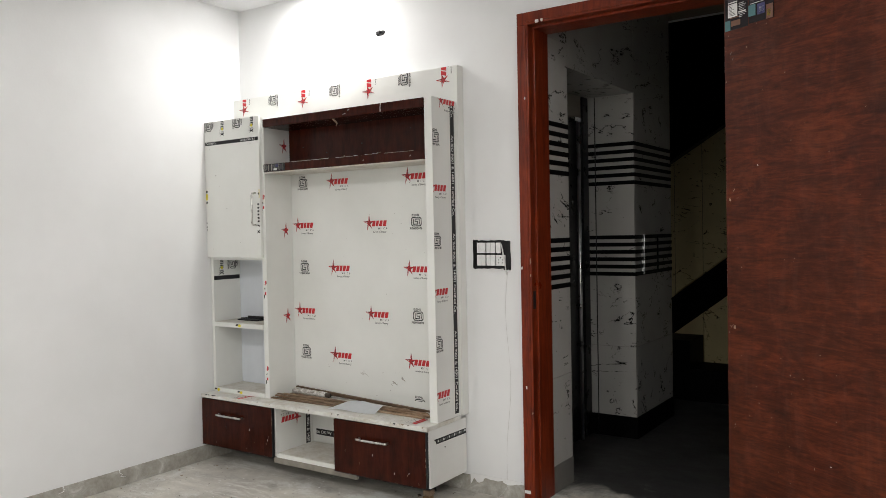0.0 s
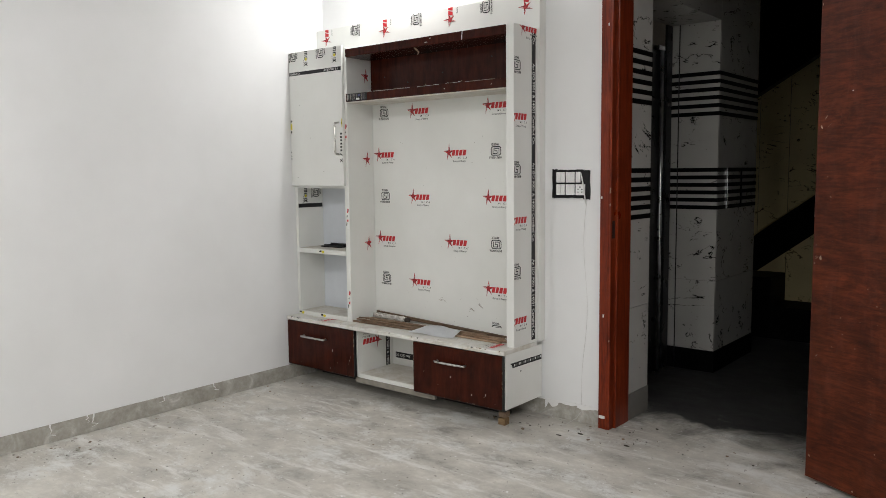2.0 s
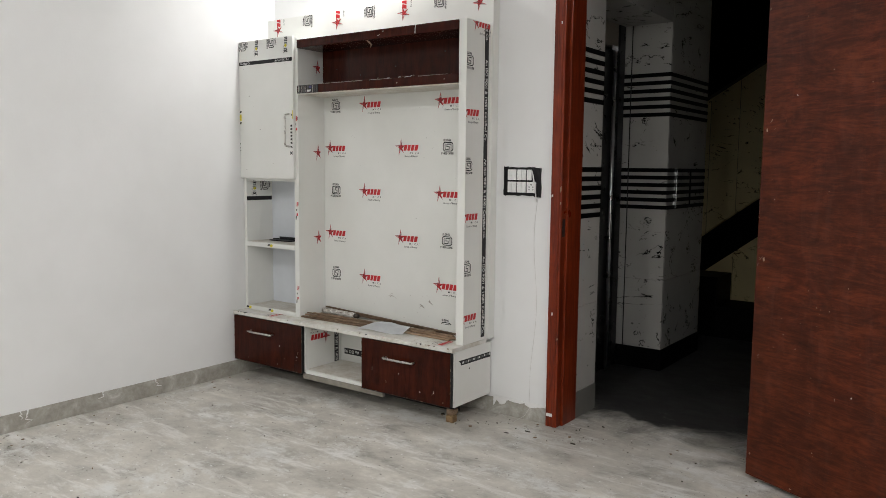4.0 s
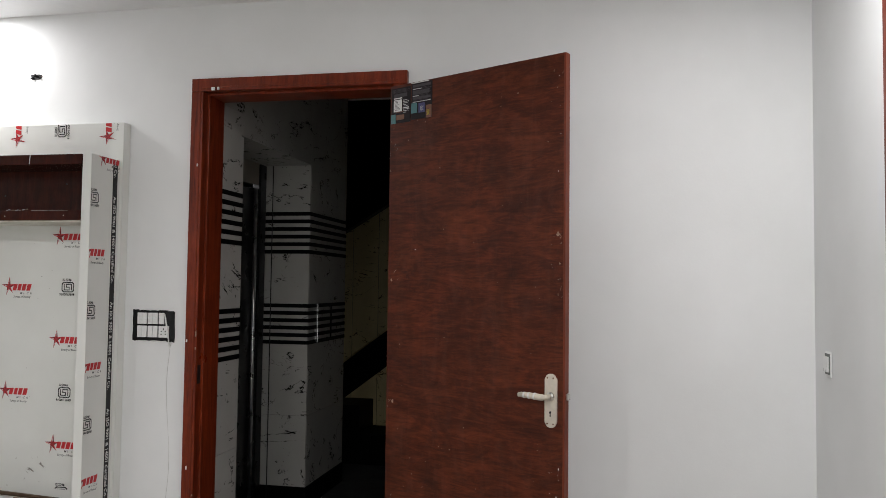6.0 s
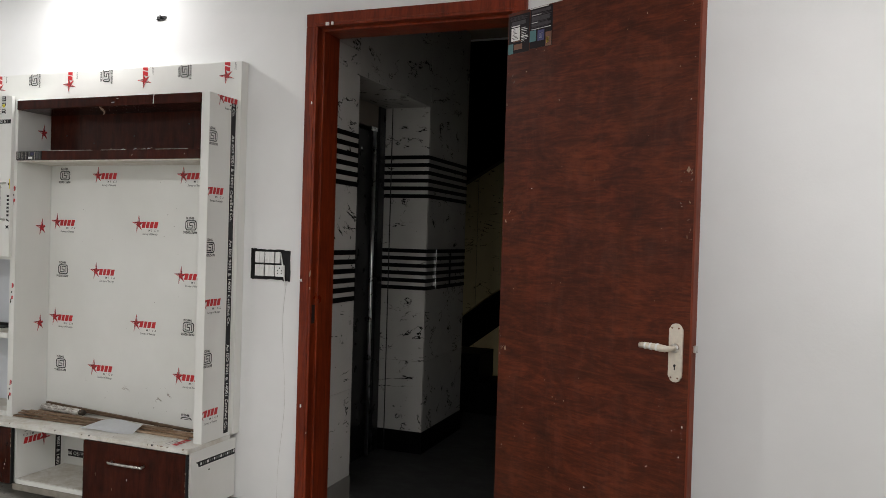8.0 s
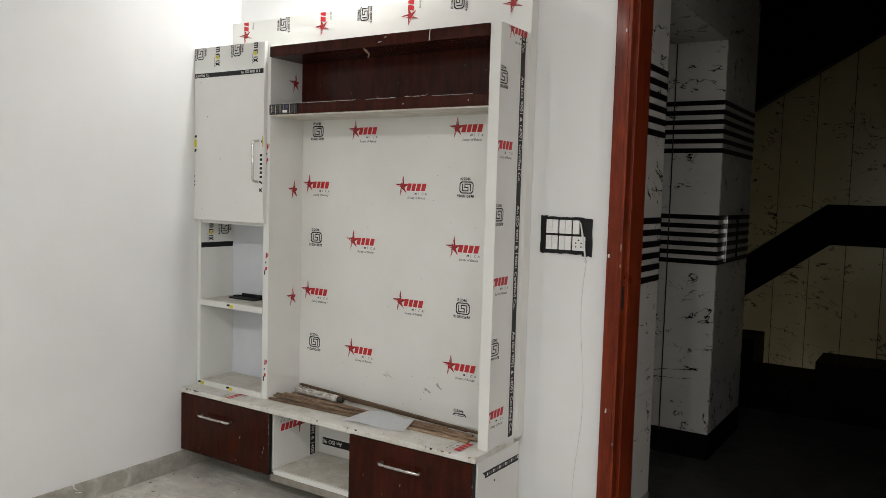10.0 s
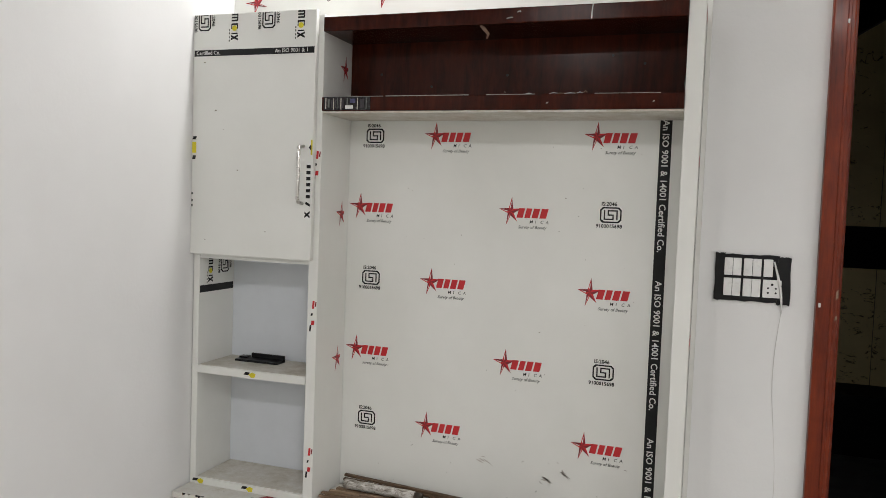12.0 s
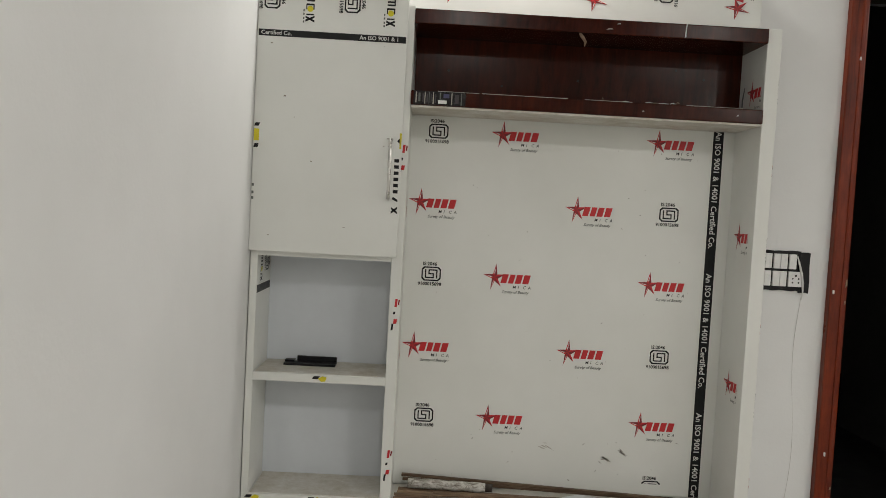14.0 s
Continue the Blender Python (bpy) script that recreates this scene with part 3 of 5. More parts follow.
rng = random.Random(71)
for i in range(95):
    low = i % 5 < 3
    u = rng.uniform(0.02, LW - 0.02) if i % 4 else LW - 0.01 - abs(rng.gauss(0, 0.03))
    z = rng.uniform(0.05, 0.85) if low else rng.uniform(0.85, 2.05)
    if abs(u - HU) < 0.06 and abs(z - HZ) < 0.13:
        continue
    n, r, off = rng.randrange(4, 7), rng.choice((0.0008, 0.001, 0.0012, 0.0016, 0.0024)), rng.uniform(0, 6)
    bm = bmesh.new()
    bm.faces.new([bm.verts.new((min(max(u + r * rng.uniform(0.5, 1.2) * math.cos(off + a * 6.283 / n), 0.001), LW - 0.005), -0.0005, z + r * rng.uniform(0.6, 1.7) * math.sin(off + a * 6.283 / n))) for a in range(n)])
    part("fleck", on_leaf(bm), (PALE, STRIP_WOOD, STRIP_WOOD, TAN)[i % 4], leaf)

# torn flyers pasted on the door's top corner
flyer = thing("flyer", (HINGE.x, HINGE.y, 2.0), "dark printed flyers pasted on the door, torn", "poster")
T = LEAF_TOP
part("sheet", on_leaf(boxes((0.006, 0.108, -0.0010, -0.0002, T - 0.155, T - 0.012))), INK, flyer)
part("sheet", on_leaf(boxes((0.112, 0.218, -0.0010, -0.0002, T - 0.150, T - 0.004))), INK, flyer)
for u0, u1, z0, z1, mt in ((0.02, 0.062, 0.108, 0.06, PALE), (0.006, 0.03, 0.155, 0.118, TEAL), (0.034, 0.075, 0.142, 0.122, TAN), (0.112, 0.142, 0.125, 0.085, TEAL), (0.15, 0.182, 0.126, 0.088, VIOLET),
                           (0.16, 0.172, 0.118, 0.10, PALE), (0.188, 0.216, 0.15, 0.10, TAN), (0.12, 0.205, 0.052, 0.036, DULL), (0.12, 0.21, 0.072, 0.062, DULL), (0.02, 0.09, 0.05, 0.036, DULL),
                           (0.12, 0.21, 0.022, 0.012, DULL), (0.068, 0.10, 0.074, 0.070, DULL), (0.068, 0.10, 0.086, 0.082, DULL), (0.068, 0.10, 0.098, 0.094, PALE), (0.02, 0.062, 0.056, 0.052, PALE), (0.12, 0.165, 0.032, 0.029, PALE), (0.12, 0.21, 0.082, 0.079, PALE), (0.12, 0.15, 0.058, 0.055, PALE),
                           (0.174, 0.178, 0.118, 0.10, PALE), (0.192, 0.206, 0.14, 0.118, YELLOW), (0.03, 0.07, 0.112, 0.1095, TAN), (0.11, 0.20, 0.006, 0.0025, PALE)):
    part("print_patch", on_leaf(boxes((u0, u1, -0.0024, -0.0014, T - z0, T - z1))), mt, flyer)
rng = random.Random(2)
for u0, u1, za, zb, step in ((0.012, 0.104, 0.018, 0.034, 0.004), (0.068, 0.104, 0.064, 0.114, 0.0062), (0.118, 0.214, 0.026, 0.080, 0.0048), (0.024, 0.058, 0.064, 0.104, 0.0052)):
    z = za
    while z < zb:
        part("print_line", on_leaf(boxes((u0 + rng.uniform(0, 0.004), u1 - rng.uniform(0, 0.02), -0.0029, -0.0025, T - z - 0.0016, T - z))), DULL if u0 < 0.02 or u0 > 0.1 else (PALE if u0 > 0.06 else DULL), flyer)
        z += step

# ---- prints on the protective film ----
def basis(origin, u, v):
    u, v = Vector(u), Vector(v)
    w = u.cross(v)
    return Matrix(((u.x, v.x, w.x, origin[0]), (u.y, v.y, w.y, origin[1]), (u.z, v.z, w.z, origin[2]), (0, 0, 0, 1)))


def front(x, z, y):
    return basis((x, y, z), (1, 0, 0), (0, 0, 1))


def upward(x, z, y):
    return basis((x, y, z), (0, 0, 1), (-1, 0, 0))


def downward(x, z, y):
    return basis((x, y, z), (0, 0, -1), (1, 0, 0))


def facing_east(y, z, x):
    return basis((x, y, z), (0, 1, 0), (0, 0, 1))


def facing_west(y, z, x):
    return basis((x, y, z), (0, -1, 0), (0, 0, 1))


def poly(bm, pts, mi, layer=1):
    f = bm.faces.new([bm.verts.new((p[0], p[1], 0.0005 + 0.0004 * layer)) for p in pts])
    f.material_index = mi


def bar(bm, x0, x1, y0, y1, mi, lean=0.0, layer=1):
    poly(bm, [(x0, y0), (x1, y0), (x1 + lean, y1), (x0 + lean, y1)], mi, layer)


def lettering(text, size, mi=0, layer=1, shear=0.0, bold=0.0):
    """The text as flat faces, its left end and baseline at the origin."""
    cu = bpy.data.curves.new("t", "FONT")
    cu.body, cu.size, cu.shear, cu.offset, cu.resolution_u = text, size, shear, bold, 2
    ob = bpy.data.objects.new("t", cu)
    me = bpy.data.meshes.new_from_object(ob)
    bm = bmesh.new()
    bm.from_mesh(me)
    for v in bm.verts:
        v.co.z = 0.0005 + 0.0004 * layer
    for f in bm.faces:
        f.material_index = mi
    bpy.data.objects.remove(ob)
    bpy.data.curves.remove(cu)
    bpy.data.meshes.remove(me)
    return bm


def clip(bm, m, x=(None, None), y=(None, None), z=(None, None)):
    """Moves a flat print by m, and cuts it at the panel's edges."""
    bmesh.ops.transform(bm, matrix=m, verts=bm.verts)
    for axis, (lo, hi) in enumerate((x, y, z)):
        for limit, sign in ((lo, -1), (hi, 1)):
            if limit is not None:
                co, no = Vector((0, 0, 0)), Vector((0, 0, 0))
                co[axis], no[axis] = limit, sign
                bmesh.ops.bisect_plane(bm, geom=bm.verts[:] + bm.edges[:] + bm.faces[:], plane_co=co, plane_no=no, clear_outer=True)
    return bm


PRINTS = (RED, DARK_RED, BLACK, GREY, PALE, YELLOW)


def star_mark():
    """A five-pointed star with a row of slanted blocks beside it, and two thin lines under them."""
    bm = bmesh.new()
    tip = [(0.004, 0.044), (0.034, 0.010), (0.022, -0.030), (-0.012, -0.042), (-0.036, 0.008)]
    inner = [(0.009, 0.009), (0.011, -0.005), (0.001, -0.012), (-0.008, -0.005), (-0.005, 0.010)]
    for i in range(5):
        a, b, c = tip[i], inner[i], inner[i - 1]
        poly(bm, [(0, 0), b, a], 1)
        poly(bm, [(0, 0), a, c], 0)
        if i in (0, 3, 4):
            cx, cy = (a[0] + c[0] + b[0]) / 3 * 0.9, (a[1] + c[1] + b[1]) / 3 * 0.9
            poly(bm, [(cx + (p[0] - cx) * 0.5, cy + (p[1] - cy) * 0.5) for p in ((0, 0), a, c)], 4, 2)
    for x0, w in ((0.020, 0.019), (0.044, 0.017), (0.066, 0.019), (0.090, 0.020)):
        bar(bm, x0, x0 + w, -0.018, 0.011, 0, 0.007)
    for k, ch in enumerate("MICA"):
        join(bm, lettering(ch, 0.0135, 2, 1, 0.15, 0.0001), Matrix.Translation((0.060 + 0.0165 * k, -0.034, 0)))
    join(bm, lettering("Surety of Beauty", 0.0128, 3, 1, 0.25, 0.0002), Matrix.Translation((0.026, -0.050, 0)))
    return bm


def seal_mark():
    """A rounded square ring with a bent stroke inside, and its two lines of numbers."""
    bm = bmesh.new()
    def ring(w, h, c, t, mi):
        o = [(-w, -h + c), (-w + c, -h), (w - c, -h), (w, -h + c), (w, h - c), (w - c, h), (-w + c, h), (-w, h - c)]
        n = [(x * (1 - t / w), y * (1 - t / h)) for x, y in o]
        for i in range(8):
            j = (i + 1) % 8
            poly(bm, [o[i], o[j], n[j], n[i]], mi)
    ring(0.031, 0.023, 0.008, 0.0042, 2)
    for x0, x1, y0, y1 in ((-0.020, -0.016, -0.014, 0.014), (-0.009, 0.020, 0.0105, 0.0145), (-0.009, -0.005, 0.002, 0.0105), (-0.009, 0.009, -0.002, 0.002), (0.005, 0.009, -0.0105, -0.002),
                           (-0.016, 0.009, -0.0145, -0.0105), (0.016, 0.020, -0.0145, 0.0105)):
        bar(bm, x0, x1, y0, y1, 2)
    join(bm, lettering("IS:2046", 0.0155, 2, 1, 0, 0.0004), Matrix.Translation((-0.028, 0.027, 0)))
    join(bm, lettering("9100015698", 0.0150, 2, 1, 0, 0.0004), Matrix.Translation((-0.0415, -0.0375, 0)))
    return bm


def word_mark():
    """Part of a trade mark: a row of plain strokes with a yellow dot."""
    bm = bmesh.new()
    for x0, x1 in ((-0.042, -0.037), (-0.033, -0.028), (-0.024, -0.019), (-0.013, -0.008), (0.016, 0.020)):
        bar(bm, x0, x1, -0.011, 0.011, 2)
    bar(bm, -0.042, -0.020, 0.0085, 0.0125, 2)
    bar(bm, -0.012, 0.004, 0.0085, 0.012, 2)
    bar(bm, -0.012, 0.004, -0.012, -0.009, 2)
    poly(bm, [(0.002 + 0.009 * math.cos(k * math.pi / 4), 0.009 * math.sin(k * math.pi / 4)) for k in range(8)], 5, 2)
    bar(bm, 0.022, 0.028, -0.013, 0.013, 2, 0.012)
    bar(bm, 0.033, 0.039, -0.013, 0.013, 2, -0.012)
    for x0 in (0.004, 0.014, 0.026, 0.036):
        bar(bm, x0, x0 + 0.006, -0.020, -0.016, 3)
    return bm


def strip_print(length, text_at, width=0.033):
    """A black strip with its line of white writing, along +u from the origin."""
    bm = bmesh.new()
    bar(bm, 0, length, -width / 2, width / 2, 2, 0, 0)
    for s in text_at:
        t = lettering("An ISO 9001 & 14001 Certified Co.", 0.0258, 4, 1, 0, 0.0004)
        join(bm, t, Matrix.Translation((s, -0.0085, 0)))
    bmesh.ops.bisect_plane(bm, geom=bm.verts[:] + bm.edges[:] + bm.faces[:], plane_co=(length, 0, 0), plane_no=(1, 0, 0), clear_outer=True)
    bmesh.ops.bisect_plane(bm, geom=bm.verts[:] + bm.edges[:] + bm.faces[:], plane_co=(0, 0, 0), plane_no=(-1, 0, 0), clear_outer=True)
    return bm


# ---- the television wall unit ----
DIV, COL0, COL1, BACK = -2.579, -1.541, -1.499, 3.108      # divider's face, side column, panel's front
TOPZ, BASE_Y, BASE_Z = 0.362, 2.842, 0.082
unit = thing("tv_wall_panel", ((WEST + COL1) / 2, 3.13, TOPZ), "white film-covered television back panel with side column and brown shelf", "tv unit")
back = part("back_panel", boxes((WEST + 0.002, -1.486, BACK, NORTH - 0.001, TOPZ, 2.012), bevel=0.0015), FILM, unit)
col = part("side_column", boxes((COL0, COL1, 2.912, BACK - 0.001, TOPZ, 1.842), bevel=0.002), FILM, unit)
for row, z in enumerate((1.509, 1.283, 1.053, 0.820, 0.594)):
    stars, seals = ((-2.287, -1.788), (-2.491,)) if row % 2 == 0 else ((-2.539, -2.037), (-1.737,))
    for x in stars:
        part("printed_mark", clip(star_mark(), front(x, z, BACK), x=(None, COL0)), PRINTS, back, "red star mark print")
    for x in seals:
        part("printed_seal", clip(seal_mark(), front(x, z, BACK)), PRINTS, back, "black seal print")
part("printed_seal", clip(seal_mark(), front(-1.737, 0.388, BACK), z=(0.40, None)), PRINTS, back, "black seal print")
part("printed_strip", clip(strip_print(1.20, (0.005, 0.462, 0.919)), downward(-1.594, 1.562, BACK)), PRINTS, back, "black strip with white lettering")
for x in (-2.941, -2.477, -2.020, -1.564):
    part("printed_mark", clip(star_mark(), upward(x, 1.948, BACK), z=(None, 2.010)), PRINTS, back, "red star mark print")
for x in (-2.704, -2.248, -1.793):
    part("printed_seal", clip(seal_mark(), upward(x, 1.984, BACK), z=(None, 2.010)), PRINTS, back, "black seal print")
rng = random.Random(5)
for i in range(44):
    low_down = i < 16
    x, z = rng.uniform(-2.5, -1.65), rng.uniform(0.40, 0.56) if low_down else rng.uniform(0.5, 1.5)
    a, ln, w = rng.uniform(-0.6, 0.9), rng.uniform(0.003, 0.012) if low_down else rng.uniform(0.002, 0.007), rng.uniform(0.0006, 0.0018)
    bm = bmesh.new()
    poly(bm, [(x, z), (x + ln * math.cos(a) * 0.5, z + ln * math.sin(a) * 0.5 - w), (x + ln * math.cos(a), z + ln * math.sin(a)), (x + ln * math.cos(a) * 0.4, z + ln * math.sin(a) * 0.4 + w)], 0, 0)
    part("scuff", clip(bm, front(0, 0, BACK)), SCUFF if i % 3 else SMUDGE, back)
for cx, cz, n in ((-2.100, 0.515, 5), (-1.905, 0.478, 7), (-1.848, 0.508, 6)):
    for k in range(n):
        x, z, a = cx + rng.gauss(0, 0.007), cz + rng.gauss(0, 0.005), rng.gauss(-0.45, 0.3)
        ln, w = rng.uniform(0.012, 0.034), rng.uniform(0.0012, 0.0036)
        bm = bmesh.new()
        poly(bm, [(x, z), (x + ln * math.cos(a) * 0.5, z + ln * math.sin(a) * 0.5 - w), (x + ln * math.cos(a), z + ln * math.sin(a)), (x + ln * math.cos(a) * 0.4, z + ln * math.sin(a) * 0.4 + w)], 0, 0)
        part("smudge", clip(bm, front(0, 0, BACK)), SMUDGE, back)
# outer face of the column: marks cut at its front edge, strip near the panel
for z in (1.434, 0.96, 0.49):
    part("printed_mark", clip(star_mark(), facing_east(2.90, z, COL1), y=(2.914, None)), PRINTS, col, "red mark print")
for z in (1.66, 1.19, 0.72):
    part("printed_seal", clip(seal_mark(), facing_east(2.935, z, COL1), y=(2.914, None)), PRINTS, col, "black seal print")
part("printed_mark", clip(star_mark(), facing_east(2.985, 1.835, COL1), z=(None, 1.840)), PRINTS, col)
part("printed_strip", clip(strip_print(1.46, (-0.30, 0.157, 0.614, 1.071)), basis((COL1, 3.075, 1.836), (0, 0, -1), (0, 1, 0))), PRINTS, col, "black strip with white lettering")
for z in (1.225, 0.765):
    part("printed_mark", clip(star_mark(), facing_west(3.02, z, COL0), y=(2.95, None)), PRINTS, col, "red mark print")

shelf = part("display_shelf", boxes((DIV, COL0, 2.905, BACK - 0.002, 1.797, 1.84), (DIV, COL0, 2.905, BACK - 0.002, 1.562, 1.604), bevel=0.003), MAHOGANY, unit, "glossy mahogany laminate display shelf")
part("shelf_back", boxes((DIV + 0.004, COL0, BACK - 0.014, BACK - 0.003, 1.604, 1.797)), MAHOGANY, unit, "mahogany laminate back board")
part("printed_mark", clip(star_mark(), facing_west(3.00, 1.665, COL0), y=(2.93, None)), PRINTS, col, "red mark print")
part("film_curl", tube([(COL0 - 0.003, 3.06, 1.61), (COL0 - 0.006, 3.055, 1.65), (COL0 - 0.003, 3.05, 1.69)], [0.0015, 0.0025, 0.001], 6), GREY, shelf, "curled film")
for x, z in ((-2.47, 1.70), (-2.06, 1.69), (-1.66, 1.715), (-1.75, 1.74), (-2.30, 1.66)):
    part("screw", tube([(x, BACK - 0.0135, z), (x, BACK - 0.0155, z)], 0.004, 8), BLACK, shelf)
part("shelf_soffit", boxes((DIV + 0.001, COL0 - 0.001, 2.909, BACK - 0.003, 1.556, 1.5615)), DUSTY, unit, "unlaminated pale shelf underside")
# torn film and tape left on the shelf
rng = random.Random(12)
for x0, x1, h in ((-2.50, -2.38, 0.0008), (-2.372, -2.12, 0.0012), (-2.07, -1.93, 0.0008), (-1.77, -1.60, 0.0007)):
    part("film_scrap", boxes((x0, x1, 2.9042, 2.9065, 1.6036, 1.6040 + h)), SMUDGE, shelf)
for x, w, h in ((-1.892, 0.022, 0.004), (-1.868, 0.012, 0.003), (-1.852, 0.03, 0.003), (-1.818, 0.016, 0.005), (-1.800, 0.010, 0.008), (-1.96, 0.02, 0.003), (-2.02, 0.006, 0.009)):
    part("film_scrap", tube([(x, 2.907, 1.604 + h * 0.3), (x + w * 0.5, 2.910, 1.604 + h), (x + w, 2.908, 1.604 + h * 0.5)], [0.0006, 0.0012, 0.0006], 5), PALE if w > 0.015 else STRIP_WOOD, shelf)
part("film_scrap", tube([(-2.095, 2.915, 1.797), (-2.085, 2.92, 1.787), (-2.075, 2.925, 1.775), (-2.078, 2.922, 1.762)], [0.003, 0.005, 0.004, 0.002], 6), STRIP_WOOD, shelf)
part("film_scrap", slab([(-1.789, 1.800), (-1.785, 1.801), (-1.7855, 1.820), (-1.783, 1.839), (-1.7855, 1.8392), (-1.788, 1.819)], 2.9035, 2.9055), PALE, shelf)
for x, z, w in ((-2.02, 1.81, 0.020), (-1.99, 1.826, 0.012), (-1.62, 1.58, 0.006), (-1.90, 1.578, 0.007)):
    part("film_scrap", slab([(x, z), (x + w, z + 0.002), (x + w * 0.8, z + 0.005), (x + w * 0.3, z + 0.0035)], 2.9040, 2.9055), SMUDGE, shelf)
part("packing_tape", boxes((DIV + 0.008, DIV + 0.160, 2.9022, 2.9048, 1.564, 1.603), bevel=0.0008), plain("tape_film", (0.018, 0.016, 0.018), 0.12, 0, 0.5, 40, 0.3), shelf, "dark shiny packing tape")
for x0, x1, z0, z1, mt in ((0.022, 0.028, 1.572, 1.597, GREY), (0.034, 0.038, 1.57, 1.595, DULL), (0.046, 0.05, 1.57, 1.595, DULL), (0.058, 0.061, 1.57, 1.595, DULL), (0.07, 0.074, 1.57, 1.595, DULL), (0.095, 0.112, 1.585, 1.597, VIOLET), (0.08, 0.105, 1.568, 1.578, PALE), (0.014, 0.017, 1.568, 1.600, SMUDGE), (0.040, 0.0425, 1.566, 1.600, SMUDGE), (0.0525, 0.0545, 1.566, 1.600, GREY), (0.064, 0.067, 1.566, 1.600, SMUDGE), (0.084, 0.088, 1.580, 1.600, GREY), (0.118, 0.121, 1.566, 1.600, SMUDGE), (0.128, 0.140, 1.570, 1.596, DULL), (0.146, 0.149, 1.566, 1.600, GREY)):
    part("tape_print", boxes((DIV + x0, DIV + x1, 2.9012, 2.9021, z0, z1)), mt, shelf)

# tall narrow cabinet in the corner
tower = thing("tower_cabinet", ((WEST + DIV) / 2, 3.0, TOPZ), "narrow white cabinet with one door and two open niches", "cabinet")
L0, R0 = WEST + 0.003, DIV - 0.033
part("side_panel", boxes((L0, L0 + 0.022, 2.912, BACK - 0.001, TOPZ, 1.85), bevel=0.002), FILM, tower)
div = part("side_panel", boxes((R0, DIV, 2.912, BACK - 0.001, TOPZ, 1.85), bevel=0.002), FILM, tower)
part("top_panel", boxes((L0 + 0.022, R0, 2.92, BACK - 0.001, 1.828, 1.85)), FILM, tower)
part("niche_top", boxes((L0 + 0.022, R0, 2.915, BACK - 0.001, 1.098, 1.116), bevel=0.001), FILM, tower)
mid = part("shelf", boxes((L0 + 0.022, R0, 2.909, BACK - 0.001, 0.727, 0.752), bevel=0.002), FILM, tower)
low = part("bottom_panel", boxes((L0 + 0.022, R0, 2.909, BACK - 0.001, TOPZ, TOPZ + 0.022), bevel=0.002), FILM, tower)
NICHE = plain("bluish_laminate", (0.66, 0.69, 0.73), 0.45, 0, 0.05, 14, 0.03)
part("niche_back", boxes((L0 + 0.0225, R0 - 0.0005, BACK - 0.006, BACK - 0.0005, 0.753, 1.097)), NICHE, tower, "plain bluish white back board")
part("niche_back", boxes((L0 + 0.0225, R0 - 0.0005, BACK - 0.006, BACK - 0.0005, TOPZ + 0.023, 0.726)), NICHE, tower, "plain bluish white back board")
part("shelf_dust", boxes((L0 + 0.026, R0 - 0.003, 2.918, BACK - 0.007, 0.7515, 0.7535)), DUSTY, mid, "layer of brown dust")
part("shelf_dust", boxes((L0 + 0.026, R0 - 0.003, 2.918, BACK - 0.007, TOPZ + 0.0215, TOPZ + 0.0235)), DUSTY, low, "layer of brown dust")
cd = part("cabinet_door", boxes((WEST + 0.001, -2.597, 2.893, 2.911, 1.112, 1.862), bevel=0.002), FILM, tower)
DY = 2.893
for x in (-2.989, -2.759):
    part("printed_seal", clip(seal_mark(), downward(x, 1.842, DY), z=(None, 1.860), x=(WEST + 0.004, None)), PRINTS, cd, "black seal print")
for x in (-2.880, -2.648):
    part("printed_word", clip(word_mark(), downward(x, 1.818, DY), z=(None, 1.860)), PRINTS, cd, "black trade print with yellow dot")
sp = bmesh.new()
bar(sp, -3.025, -2.601, 1.733, 1.752, 2)
join(sp, lettering("Certified Co.", 0.0165, 4, 2, 0, 0.0002), Matrix.Translation((-3.018, 1.7375, 0)))
join(sp, lettering("An ISO 9001 & 1", 0.0165, 4, 2, 0, 0.0002), Matrix.Translation((-2.735, 1.7375, 0)))
part("printed_strip", clip(sp, front(0, 0, DY)), PRINTS, cd, "black strip with worn writing")
tag = bmesh.new()
bar(tag, -3.027, -3.012, 1.432, 1.466, 5)
bar(tag, -3.027, -3.014, 1.474, 1.484, 2, 0.004)
bar(tag, -3.027, -3.015, 1.412, 1.424, 2, 0.003)
for z in (1.262, 1.278, 1.30):
    bar(tag, -3.027, -3.021, z, z + 0.008, 3)
part("printed_word", clip(tag, front(0, 0, DY)), PRINTS, cd, "cut yellow and black print")
tag = bmesh.new()
for k in range(6):
    bar(tag, -2.617, -2.603, 1.39 - k * 0.018, 1.40 - k * 0.018, 2)
poly(tag, [(-2.612, 1.452), (-2.602, 1.462), (-2.602, 1.442)], 2)
bar(tag, -2.6045, -2.599, 1.43, 1.475, 5)
poly(tag, [(-2.616, 1.29), (-2.602, 1.282), (-2.602, 1.275), (-2.62, 1.283)], 2)
poly(tag, [(-2.62, 1.26), (-2.602, 1.247), (-2.602, 1.24), (-2.62, 1.253)], 2)
poly(tag, [(-2.62, 1.247), (-2.602, 1.262), (-2.602, 1.255), (-2.62, 1.24)], 2)
part("printed_word", clip(tag, front(0, 0, DY)), PRINTS, cd, "cut black print")
rng = random.Random(3)
for i in range(10):
    x, z, w = rng.uniform(-3.0, -2.64), rng.uniform(1.15, 1.80), rng.uniform(0.001, 0.004)
    part("scuff", boxes((x, x + w * rng.uniform(1, 2.5), DY - 0.0006, DY + 0.0005, z, z + w * rng.uniform(0.6, 1.2))), SCUFF if i % 2 else SMUDGE, cd)
